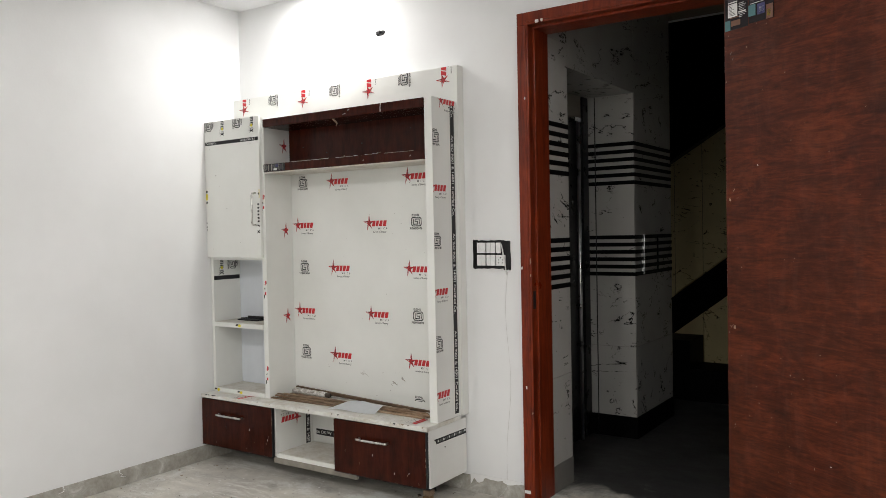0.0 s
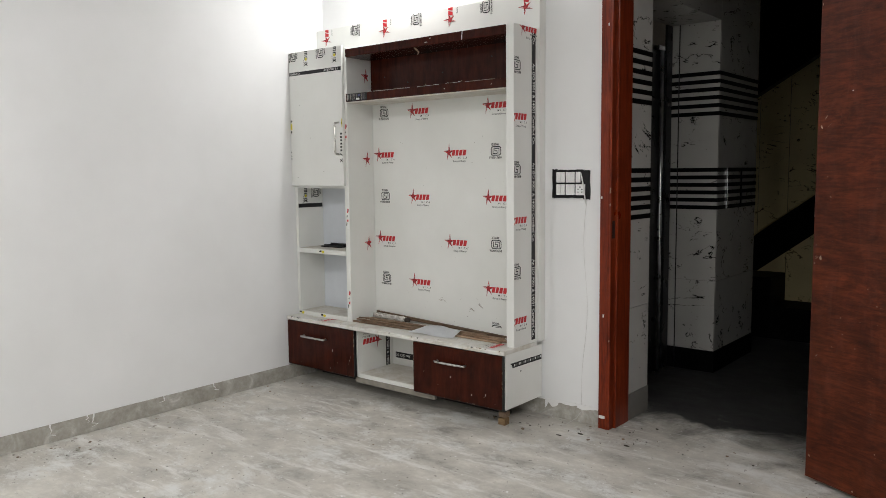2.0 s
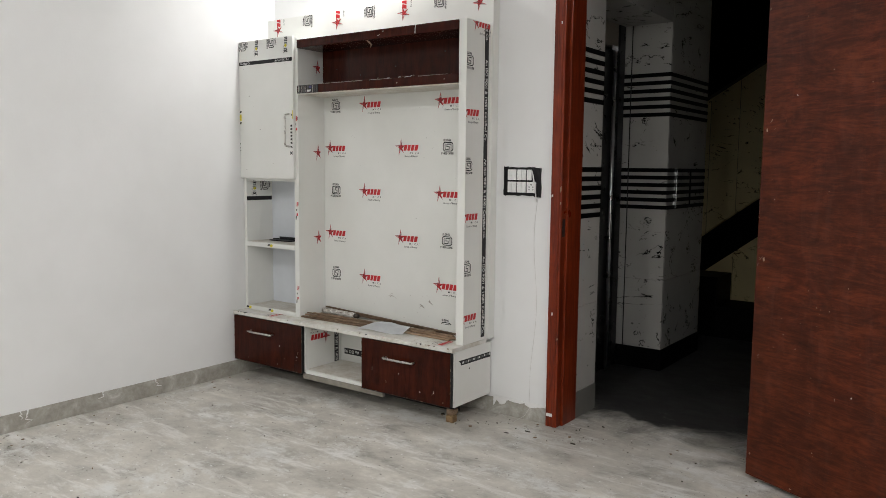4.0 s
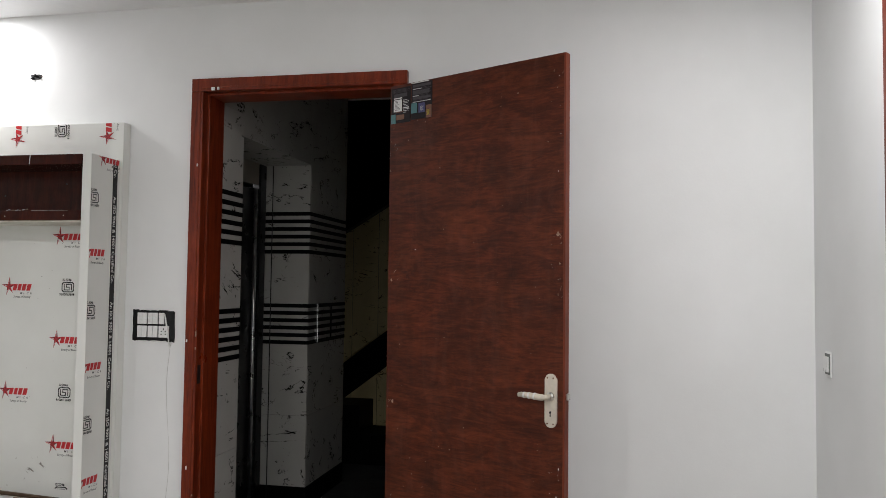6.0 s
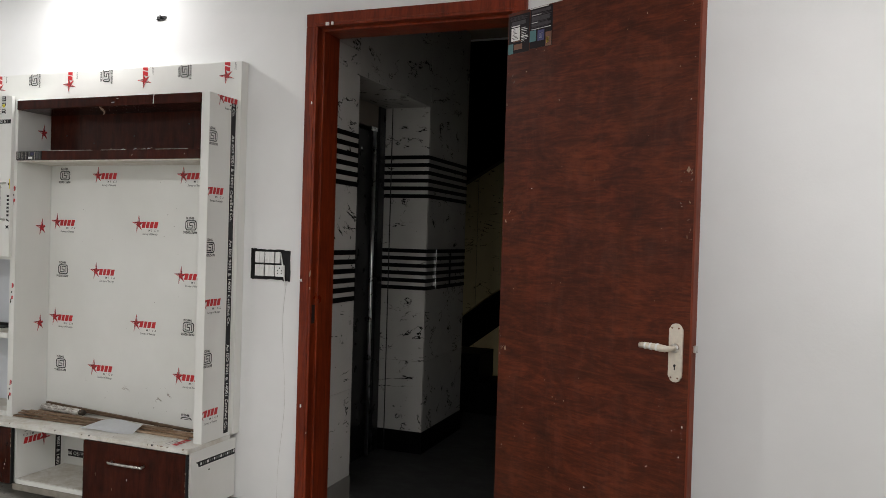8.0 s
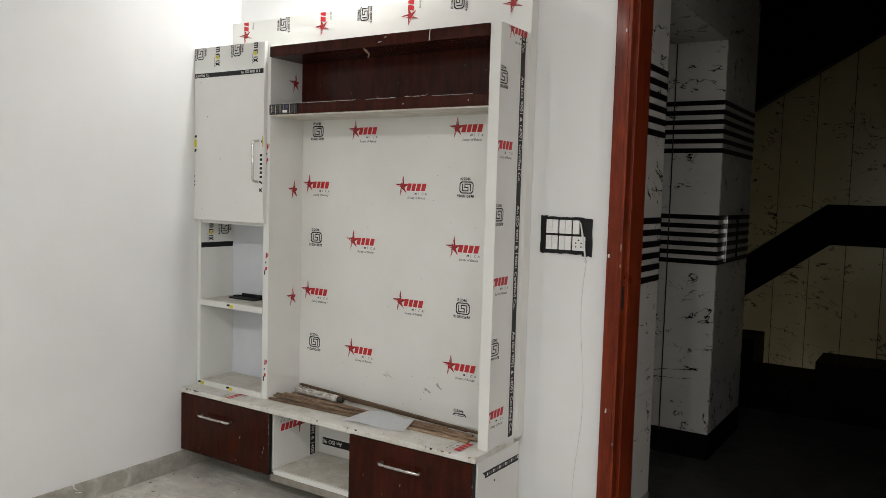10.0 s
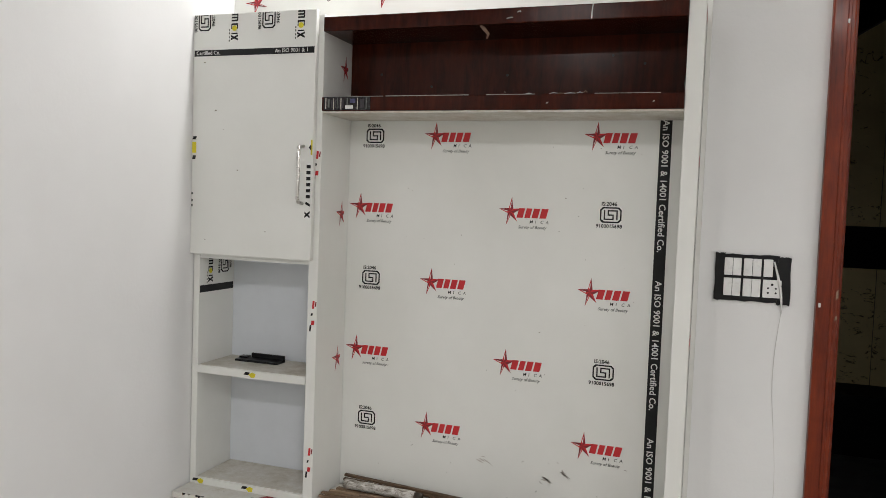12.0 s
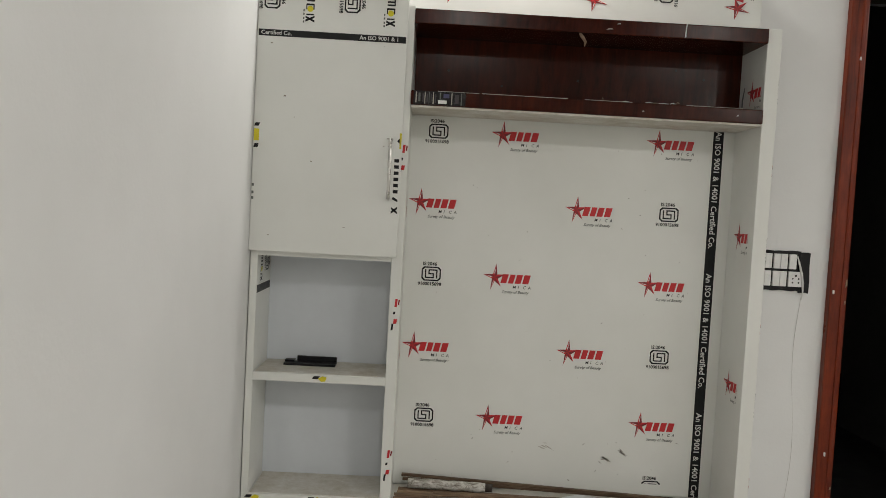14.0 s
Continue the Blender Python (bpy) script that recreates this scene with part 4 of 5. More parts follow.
pull = tube([(-2.629, DY, 1.456), (-2.629, DY - 0.026, 1.452), (-2.629, DY - 0.030, 1.44), (-2.629, DY - 0.030, 1.30), (-2.629, DY - 0.026, 1.288), (-2.629, DY, 1.284)], 0.0055, 8)
part("handle", pull, CHROME, cd, "slim steel bow handle", smooth=True)
# marks on the divider: its front edge and the face towards the middle
for z in (1.42, 0.965, 0.51):
    bm = bmesh.new()
    for x0, x1, z0, z1, mi in ((-2.596, -2.589, 0.0, 0.024, 0), (-2.5865, -2.5825, 0.006, 0.022, 1), (-2.600, -2.594, -0.022, -0.014, 2), (-2.598, -2.588, -0.05, -0.036, 0), (-2.604, -2.598, -0.07, -0.05, 2)):
        bar(bm, x0, x1, z + z0, z + z1, mi, 0.002)
    part("printed_mark", clip(bm, front(0, 0, 2.912)), PRINTS, div, "cut red print")
for z in (1.71, 1.255, 0.79):
    part("printed_mark", clip(star_mark(), facing_east(3.055, z, DIV), y=(None, 3.075)), PRINTS, div, "red star print")
part("printed_strip", boxes((L0 + 0.0222, L0 + 0.0232, 2.915, 3.098, 0.985, 1.008)), BLACK, tower, "black printed strip")
part("printed_word", clip(word_mark(), basis((L0 + 0.022, 2.97, 1.055), (0, 0, -1), (0, 1, 0)), z=(None, 1.097)), PRINTS, tower, "black trade print")
part("printed_seal", clip(seal_mark(), basis((L0 + 0.022, 3.05, 1.075), (0, 0, -1), (0, 1, 0)), z=(None, 1.097)), PRINTS, tower, "black seal print")
for x, host, z in ((-2.80, mid, 0.740), (-2.985, low, TOPZ + 0.012), (-2.80, low, TOPZ + 0.012)):
    bm = bmesh.new()
    poly(bm, [(x - 0.012, z), (x + 0.002, z + 0.008), (x + 0.014, z + 0.004), (x + 0.01, z - 0.008), (x - 0.002, z - 0.009)], 5)
    bar(bm, x - 0.03, x - 0.012, z - 0.002, z + 0.007, 2, 0.006)
    part("printed_tag", clip(bm, front(0, 0, 2.909)), PRINTS, host, "torn yellow print")

box_ob = thing("black_plastic_offcut", (-2.84, 3.045, 0.7535), "black plastic cover lying on the niche shelf", "plastic cover")
bm = boxes((-2.935, -2.775, 3.015, 3.060, 0.7535, 0.7605), (-2.900, -2.775, 3.060, 3.068, 0.7535, 0.776), (-2.935, -2.905, 3.040, 3.066, 0.7605, 0.766), bevel=0.0015)
part("cover", bm, TAPE, box_ob)

# low base cabinet and its worktop
base = thing("tv_base_cabinet", (-2.26, 2.98, BASE_Z), "low cabinet with two mahogany drawers and an open niche", "cabinet")
X0, X1, N0, N1 = WEST + 0.003, -1.497, -2.468, -2.052
bside = part("end_panel", boxes((X1 - 0.020, X1, BASE_Y + 0.002, NORTH - 0.010, BASE_Z, 0.342), bevel=0.002), FILM, base)
part("end_panel", boxes((X0, X0 + 0.018, BASE_Y + 0.018, NORTH - 0.010, BASE_Z, 0.342)), FILM, base)
npl = part("divider", boxes((N0 - 0.018, N0, BASE_Y + 0.004, NORTH - 0.010, BASE_Z + 0.018, 0.342), bevel=0.001), FILM, base)
part("divider", boxes((N1, N1 + 0.018, BASE_Y + 0.018, NORTH - 0.010, BASE_Z + 0.018, 0.342)), FILM, base)
part("bottom_panel", boxes((X0 + 0.018, X1 - 0.02, BASE_Y + 0.019, NORTH - 0.010, BASE_Z, BASE_Z + 0.018)), FILM, base)
nf = part("niche_floor", boxes((N0, N1, BASE_Y + 0.002, 3.12, BASE_Z + 0.001, BASE_Z + 0.021), bevel=0.002), FILM, base)
part("niche_dust", boxes((N0 + 0.003, N1 - 0.003, BASE_Y + 0.012, 3.118, BASE_Z + 0.0205, BASE_Z + 0.0225)), DUSTY, nf, "layer of dust")
nb = part("niche_back", boxes((N0, N1, 3.12, NORTH - 0.012, BASE_Z + 0.021, 0.342)), FILM, base)
part("printed_strip", clip(strip_print(0.39, (0.28, -0.177)), basis((-2.055, 3.12, 0.160), (-1, 0, 0), (0, 0, -1)), x=(N0 + 0.002, N1)), PRINTS, nb, "black strip with white lettering")
part("printed_strip", clip(strip_print(0.235, (0.012,)), basis((N0, 3.08, 0.34), (0, 0, -1), (0, 1, 0))), PRINTS, npl, "black strip with white lettering")
part("printed_mark", clip(star_mark(), basis((N0, 3.00, 0.265), (0, -1, 0), (0, 0, -1)), y=(2.86, None)), PRINTS, npl, "red star mark print")
part("printed_mark", clip(star_mark(), basis((-2.405, 3.12, 0.305), (-1, 0, 0), (0, 0, -1)), x=(N0 + 0.002, None), z=(None, 0.34)), PRINTS, nb, "red star mark print")
st = bmesh.new()
poly(st, [(2.895, 0.272), (3.145, 0.268), (3.145, 0.292), (2.875, 0.296), (2.89, 0.286)], 2)
for k in range(16):
    bar(st, 2.905 + k * 0.015, 2.915 + k * 0.015, 0.278, 0.288, 3 if k % 3 else 4, 0.001, 2)
part("printed_strip", clip(st, facing_east(0, 0, X1)), PRINTS, bside, "black strip with worn writing")
part("screw_hole", clip(tube([(2.965, 0.245, 0.0), (2.965, 0.245, 0.0012)], 0.004, 8), facing_east(0, 0, X1)), BLACK, bside)


def drawer(x0, x1, h0, h1):
    d = part("drawer_front", boxes((x0, x1, BASE_Y - 0.018, BASE_Y, BASE_Z + 0.003, 0.338), bevel=0.002), MAHOGANY, base, "mahogany laminate drawer front, chipped")
    z, y = 0.264, BASE_Y - 0.018
    bow = tube([(h0 + 0.008, y + 0.001, z), (h0 + 0.008, y - 0.014, z), (h0 + 0.003, y - 0.022, z), (h0 + 0.012, y - 0.026, z), ((h0 + h1) / 2, y - 0.028, z), (h1 - 0.012, y - 0.026, z), (h1 - 0.003, y - 0.022, z), (h1 - 0.008, y - 0.014, z), (h1 - 0.008, y + 0.001, z)], 0.0055, 10)
    part("handle", bow, CHROME, d, "slim brushed steel bow handle", smooth=True)
    # black edges, with the gap shadows around the drawer painted in
    part("edge_band", boxes((x1 - 0.0035, x1 + 0.001, y - 0.0006, BASE_Y - 0.002, BASE_Z + 0.003, 0.338)), BLACK, d, "black edge with the gap shadow painted in")
    part("edge_band", boxes((x0, x1 - 0.0036, y - 0.0006, BASE_Y - 0.002, BASE_Z + 0.001, BASE_Z + 0.004)), BLACK, d, "black edge with the gap shadow painted in")
    r = random.Random(int(x0 * 100))
    for i in range(7):
        cx, cz = r.uniform(x0 + 0.02, x1 - 0.02), r.uniform(BASE_Z + 0.02, 0.23)
        w, h = r.uniform(0.0008, 0.0018), r.uniform(0.003, 0.014)
        part("scratch", boxes((cx, cx + w, y - 0.0008, y + 0.0005, cz - h / 2, cz + h / 2)), PALE if i % 3 == 0 else STRIP_WOOD, d)
    for i in range(16):
        n, e = 3 + i % 3, i % 4
        cx, cz, l = (r.uniform(x0, x1 - 0.02), BASE_Z + 0.003, r.uniform(0.002, 0.012)) if e < 2 else ((x0 if e == 2 else x1 - 0.004), r.uniform(BASE_Z + 0.01, 0.32), r.uniform(0.002, 0.004))
        h = r.uniform(0.001, 0.004) if e < 2 else r.uniform(0.004, 0.022)
        part("chipped_edge", slab([(cx, cz), (cx + l, cz), (cx + l * r.uniform(0.5, 0.9), cz + h), (cx + l * 0.2, cz + h * r.uniform(0.4, 1))], y - 0.0008, y + 0.001), STRIP_WOOD if i % 3 else SCUFF, d)
    return d


drawer(X0 + 0.004, N0 - 0.006, -2.884, -2.690)
drawer(N1 + 0.002, X1 - 0.006, -1.896, -1.709)
part("batten", boxes((-2.49, -1.93, 2.846, 2.864, BASE_Z - 0.030, BASE_Z), bevel=0.003), plain("grimy_board", (0.30, 0.275, 0.235), 0.8, 0, 0.4, 25, 0.2), base, "grimy pale batten under the niche")
# board coloured black to paint in the shadow under the cabinet
part("plinth", boxes((-2.99, -1.62, 3.05, 3.068, FLOOR, BASE_Z), bevel=0.002), BLACK, base, "recessed board, black in place of the shadow under the cabinet")
top = tagged(part("worktop", boxes((X0, X1 + 0.001, 2.822, BACK - 0.001, 0.342, TOPZ), bevel=0.0025), DUSTY_TOP, None, at=(-2.26, 2.98, TOPZ)), "dusty white worktop of the base cabinet with chipped front", "worktop")
rng = random.Random(21)
for i in range(22):
    x = rng.choice((rng.uniform(-1.72, -1.51), rng.uniform(-3.0, -2.9), rng.uniform(-2.9, -1.6)))
    w, d = rng.uniform(0.003, 0.016), rng.uniform(0.002, 0.007)
    bm = slab([(x, TOPZ + 0.0004), (x + w * 0.3, TOPZ - d), (x + w * 0.7, TOPZ - d * rng.uniform(0.3, 1)), (min(x + w, X1 - 0.001), TOPZ + 0.0004)], 2.8214, 2.8245)
    part("chip", bm, (BLACK, STRIP_WOOD, SCUFF)[i % 3], top)
for i in range(60):
    x, y, a = rng.gauss(-1.72, 0.10) if i < 38 else rng.uniform(-2.95, -1.52), rng.uniform(2.84, 2.95), rng.uniform(0, 3.1)
    x = min(max(x, -2.98), X1 - 0.03)
    ln, w = rng.uniform(0.002, 0.014), rng.uniform(0.0006, 0.002)
    bm = bmesh.new()
    dx, dy = math.cos(a), math.sin(a) * 0.6
    bm.faces.new([bm.verts.new((x + p * dx - q * dy, y + p * dy + q * dx, TOPZ + 0.0007)) for p, q in ((0, 0), (ln * 0.5, -w), (ln, 0), (ln * 0.4, w))])
    part("smear", bm, SCUFF if i % 2 else TAN, top)

part("printed_mark", clip(star_mark(), basis((-1.585, 2.965, TOPZ + 0.0014), (0, -1, 0), (1, 0, 0)), y=(2.826, 2.948)), PRINTS, top, "worn red star print")
part("printed_mark", clip(star_mark(), basis((-2.72, 2.905, TOPZ + 0.0004), (0, -1, 0), (1, 0, 0)), y=(2.826, 2.905)), PRINTS, top, "worn red print")

# offcut strips, a roll and a sheet of paper on the worktop
def strip_between(a, b, width, thick, name="wood_strip"):
    a, b = Vector(a), Vector(b)
    d = b - a
    bm = boxes((0, d.length, -width / 2, width / 2, 0, thick), bevel=0.0012)
    flat = Vector((d.x, d.y, 0))
    m = Matrix.Translation(a) @ Matrix.Rotation(math.atan2(d.y, d.x), 4, "Z") @ Matrix.Rotation(-math.atan2(d.z, flat.length), 4, "Y")
    bmesh.ops.transform(bm, matrix=m, verts=bm.verts)
    ob = tagged(part(name, bm, OFFCUT_WOOD, None, at=a), "thin brown wooden offcut strip lying on the worktop", "wood strip", "strips on the worktop")
    return ob


Z0 = TOPZ + 0.0015
for k, (xa, ya, za, xb, yb, zb, w, t) in enumerate((
    (-2.552, 3.088, 0.034, -1.60, 3.030, 0.010, 0.013, 0.008), (-2.548, 3.072, 0.026, -1.66, 3.045, 0.004, 0.012, 0.008),
    (-2.560, 3.050, 0.000, -1.58, 2.985, 0.000, 0.018, 0.008), (-2.540, 3.018, 0.000, -1.62, 3.012, 0.000, 0.016, 0.008),
    (-2.562, 3.000, 0.009, -1.57, 2.968, 0.009, 0.014, 0.007), (-2.566, 2.975, 0.000, -1.60, 2.950, 0.000, 0.020, 0.008),
    (-2.570, 2.962, 0.016, -1.72, 2.996, 0.017, 0.013, 0.006), (-2.572, 2.948, 0.009, -1.95, 2.960, 0.009, 0.012, 0.007),
    (-2.576, 2.925, 0.000, -1.98, 2.942, 0.000, 0.016, 0.008), (-2.45, 2.985, 0.018, -1.60, 2.978, 0.016, 0.012, 0.006))):
    strip_between((xa, ya, Z0 + za), (xb, yb, Z0 + zb), w, t)
roll = thing("paper_roll", (-2.4, 3.05, Z0), "dirty pale roll of clear wrap lying on the strips", "wrap roll")
ends = [(-2.53 + 0.0245 * k, 3.044 - 0.0012 * k, Z0 + 0.026 + 0.0006 * math.sin(k * 1.9)) for k in range(11)]
part("wrap", tube(ends, [0.0150 + 0.0013 * math.sin(k * 2.3) for k in range(11)], 14), mottled_wrap(), roll, smooth=True)
part("core", tube([(-2.287, 3.0320, Z0 + 0.026), (-2.262, 3.0308, Z0 + 0.026)], 0.0125, 14), FLAKE, roll, "dark end of the core", smooth=True)
sheet = bmesh.new()
cols = 9
rows = []
for j in range(3):
    line = []
    for k in range(cols):
        f = k / (cols - 1)
        line.append(sheet.verts.new((-2.13 + 0.275 * f + 0.03 * j * (1 - f), 2.872 + 0.030 * f + j * (0.052 - 0.030 * abs(f - 0.4)), Z0 + 0.004 + 0.014 * j + 0.004 * math.sin(k * 0.8))))
    rows.append(line)
for a, b in zip(rows, rows[1:]):
    for k in range(cols - 1):
        sheet.faces.new((a[k], a[k + 1], b[k + 1], b[k]))
bmesh.ops.solidify(sheet, geom=sheet.faces[:], thickness=0.0012)
tagged(part("paper_sheet", sheet, PAPER, None, at=(-2.0, 2.9, Z0)), "loose white sheet of card on the worktop", "paper")

block = thing("wood_block", (-1.57, 2.91, FLOOR), "raw wooden packing blocks under the base cabinet", "wood block")
part("offcut", boxes((-1.578, -1.540, 2.893, 2.930, FLOOR, 0.022), bevel=0.003), BLOCK_WOOD, block)
part("offcut", boxes((-1.585, -1.545, 2.905, 2.945, 0.022, 0.048), bevel=0.003), STRIP_WOOD, block)
part("offcut", boxes((-1.580, -1.548, 2.910, 2.945, 0.048, BASE_Z), bevel=0.003), BLACK, block)

# ---- fittings on the walls ----
switch = thing("switch_board", (-1.343, NORTH, 1.12), "white modular switch plate edged with black tape", "switch")
SX0, SX1, SZ0, SZ1 = -1.443, -1.244, 1.055, 1.186
tb = boxes((SX0 + 0.004, SX1 - 0.004, NORTH - 0.006, NORTH - 0.0005, SZ0 + 0.006, SZ1 - 0.004))
part("tape_border", tb, TAPE, switch, "uneven black masking tape")
rng = random.Random(6)


def ragged_tape(x0, x1, z0, z1, proud):
    """A strip of tape with a torn outline, stuck flat on the wall."""
    along = [(x0 + (x1 - x0) * k / 9, rng.uniform(-0.0022, 0.0022)) for k in range(10)]
    up = [(z0 + (z1 - z0) * k / 6, rng.uniform(-0.002, 0.002)) for k in range(1, 6)]
    loop = [(x, z0 + d) for x, d in along] + [(x1 + d, z) for z, d in up] + [(x, z1 + d * 0.8) for x, d in along[::-1]] + [(x0 + d, z) for z, d in up[::-1]]
    bm = bmesh.new()
    a = [bm.verts.new((x, NORTH - proud, z)) for x, z in loop]
    b = [bm.verts.new((x, NORTH - 0.0004, z)) for x, z in loop]
    bm.faces.new(a)
    for k in range(len(loop)):
        bm.faces.new((a[k], a[(k + 1) % len(loop)], b[(k + 1) % len(loop)], b[k]))
    return bm


for row in ((SX0, SX0 + 0.026, SZ0 - 0.001, SZ1 + 0.003, 0.0068), (SX1 - 0.034, SX1, SZ0 - 0.005, SZ1 - 0.003, 0.0076), (SX0 + 0.01, SX1 - 0.03, SZ1 - 0.013, SZ1, 0.0064), (SX0 + 0.004, SX1 - 0.02, SZ0, SZ0 + 0.015, 0.0066)):
    part("tape_strip", ragged_tape(*row), TAPE, switch, "torn black masking tape")
for row in ((SX0 + 0.002, SX1 - 0.05, SZ1 + 0.0005, SZ1 + 0.0035, 0.0018), (SX0 - 0.002, SX1 - 0.03, SZ0 - 0.005, SZ0 - 0.001, 0.0018)):
    part("filler_edge", ragged_tape(*row), PLASTIC, switch, "ragged line of white filler")
cells = [(-1.418, -1.373), (-1.367, -1.321), (-1.315, -1.291)]
for j, (z0, z1) in enumerate(((1.127, 1.176), (1.069, 1.119))):
    for k, (x0, x1) in enumerate(cells):
        x1 = -1.267 if (k, j) == (2, 1) else x1
        if k == 2:
            part("switch_module", boxes((x0, x1, NORTH - 0.013, NORTH - 0.005, z0, z1), bevel=0.002), PLASTIC, switch)
        else:
            xm = (x0 + x1) / 2
            for a, b in ((x0, xm - 0.0005), (xm + 0.0005, x1)):
                part("rocker", boxes((a, b, NORTH - 0.013, NORTH - 0.005, z0, z1), bevel=0.0018), PLASTIC, switch)
for x, z in ((-1.291, 1.106), (-1.301, 1.096), (-1.281, 1.096), (-1.301, 1.083), (-1.281, 1.083)):
    part("socket_hole", tube([(x, NORTH - 0.0125, z), (x, NORTH - 0.0136, z)], 0.0034 if z > 1.1 else 0.0028, 10), BLACK, switch)
curl = [(-1.288 + 0.024 * math.sin(k * 0.16), NORTH - 0.009 - 0.006 * math.sin(k * 0.30), 1.170 - 0.0142 * k) for k in range(11)]
part("loose_tape", tube(curl, [0.0012 + 0.0028 * math.sin(0.25 + k * 0.27) for k in range(11)], 6), PALE, switch, "loose strip of clear film", smooth=True)

socket2 = thing("wall_socket", (EAST, 2.99, 1.04), "small white socket box with grey tape on it", "socket")
part("back_box", boxes((EAST - 0.006, EAST - 0.0005, 2.950, 3.016, 1.008, 1.096), bevel=0.003), PLASTIC, socket2)
part("tape_border", boxes((EAST - 0.0075, EAST - 0.006, 2.956, 3.012, 1.018, 1.090), bevel=0.0005), GREY, socket2, "grey masking tape")
part("plate", boxes((EAST - 0.013, EAST - 0.0065, 2.966, 3.014, 1.026, 1.080), bevel=0.002), PLASTIC, socket2)

wire_pts = []
for k in range(30):
    f = k / 29
    wire_pts.append((-1.262 - 0.012 * math.sin(f * 9.0) - 0.010 * f, NORTH - 0.0004 - 0.0009 * math.sin(f * 12.0) - 0.011 * max(0, f - 0.92) * 12, 1.04 - f * (1.04 - 0.045)))
wire_pts += [(-1.285, NORTH - 0.04, 0.018), (-1.32, NORTH - 0.08, FLOOR + 0.003), (-1.36, NORTH - 0.12, FLOOR + 0.003)]
tagged(part("cable", tube(wire_pts, 0.0008, 6), CABLE, None, at=(-1.27, NORTH, FLOOR), smooth=True), "thin pale cable half set in the plaster, ending on the floor", "cable")

hole = bmesh.new()
ring = [(0.027 * math.cos(a) * (1 + 0.25 * math.sin(3 * a + 1)), 0.016 * math.sin(a) * (1 + 0.3 * math.cos(2 * a))) for a in [k * math.pi / 7 for k in range(14)]]
top_r = [hole.verts.new((x, z, 0.0015)) for x, z in ring]
low_r = [hole.verts.new((x * 1.08, z * 1.08, 0.0002)) for x, z in ring]
hole.faces.new(top_r)
for k in range(14):
    hole.faces.new((low_r[k], low_r[(k + 1) % 14], top_r[(k + 1) % 14], top_r[k]))
outlet = thing("cable_outlet", (-1.98, NORTH, 2.247), "ragged dark cable hole in the plaster", "cable outlet")
part("opening", clip(hole, front(-1.98, 2.247, NORTH)), BLACK, outlet)
part("cable_end", tube([(-1.985, NORTH, 2.25), (-1.978, NORTH - 0.010, 2.258), (-1.968, NORTH - 0.014, 2.250)], 0.004, 7), TAPE, outlet, "taped cable end", smooth=True)
part("cable_end", tube([(-1.99, NORTH, 2.245), (-1.995, NORTH - 0.008, 2.242), (-2.0, NORTH - 0.010, 2.240)], 0.003, 7), TAPE, outlet, "taped cable end", smooth=True)

# ---- recessed lamps ----
for x, y, watts in DOWNLIGHTS:
    lamp = thing("downlight", (x, y, CEIL), "round white recessed ceiling lamp, lit", "ceiling lamp", "ceiling lamps")
    rim = tube([(x, y, CEIL - 0.0005), (x, y, CEIL - 0.008)], [0.062, 0.056], 28)
    part("rim", rim, PLASTIC, lamp)
    part("lens", tube([(x, y, CEIL - 0.007), (x, y, CEIL - 0.0095)], 0.046, 24), GLOW, lamp, "glowing frosted lens")
    data = bpy.data.lights.new("downlight_beam", "AREA")
    data.shape, data.size, data.energy = "DISK", 0.09, watts * 2.2
    data.color = (1.0, 0.984, 0.972)
    beam = new("downlight_beam", data)
    beam.matrix_world = look((x, y, CEIL - 0.014), (x, y - 0.0001, 0))

# ---- lift lobby and stair beyond the door ----
CX, PY, PE = -1.12, 4.43, 5.11                      # lobby's west face, pier's near face and end
LC = 2.62                                          # lobby ceiling
structure("wall_lobby_west", boxes((CX - 0.30, CX - 0.012, NORTH + 0.14, 3.53, FLOOR, LC)), GROUT, "lobby wall clad in veined white marble", "wall")
lobby_w = bpy.data.objects["wall_lobby_west"]
pier = structure("wall_lobby_pier", boxes((CX - 0.60, CX - 0.012, PY + 0.012, PE, FLOOR, 3.6)), GROUT, "marble-clad pier beside the lift door", "wall")
LINTEL = 2.02
lintel = structure("wall_lobby_lintel", boxes((CX - 0.30, CX, 3.53, PY, LINTEL, LC)), MARBLE, "marble lintel over the lift door", "wall")
SB, SH, PIT = 8.5, 4.6, -1.3                        # stair wall, stairwell height and depth
structure("wall_lobby_east", boxes((0.25, 0.40, NORTH + 0.14, SB + 0.14, PIT, SH)), GROUT, "plain wall closing the lobby", "wall")
structure("wall_stair_back", boxes((-4.6, 0.25, SB, SB + 0.14, PIT, SH)), GROUT, "stair wall clad in yellow marble", "wall")
structure("floor_stairwell", boxes((-4.75, 0.40, 5.60, SB + 0.14, PIT - 0.1, PIT)), GRANITE, "dark lower landing of the stairwell", "floor")
structure("wall_stair_edge", boxes((-4.75, 0.25, 5.48, 5.60, PIT, FLOOR - 0.1)), GROUT, "plain edge wall under the lobby floor", "wall")
structure("wall_stair_west", boxes((-4.75, -4.6, 4.9, SB + 0.14, PIT, SH), (-4.6, -1.71, 4.9, 4.998, FLOOR, SH)), GROUT, "plain wall closing the stair", "wall")
structure("wall_shaft", boxes((-2.4, -1.50, 3.3, 3.45, FLOOR, LC), (-2.4, -2.3, 3.45, 4.9, FLOOR, LC), (-2.3, CX - 0.60, 4.75, 4.9, FLOOR, LC)), GROUT, "lift shaft wall", "wall")
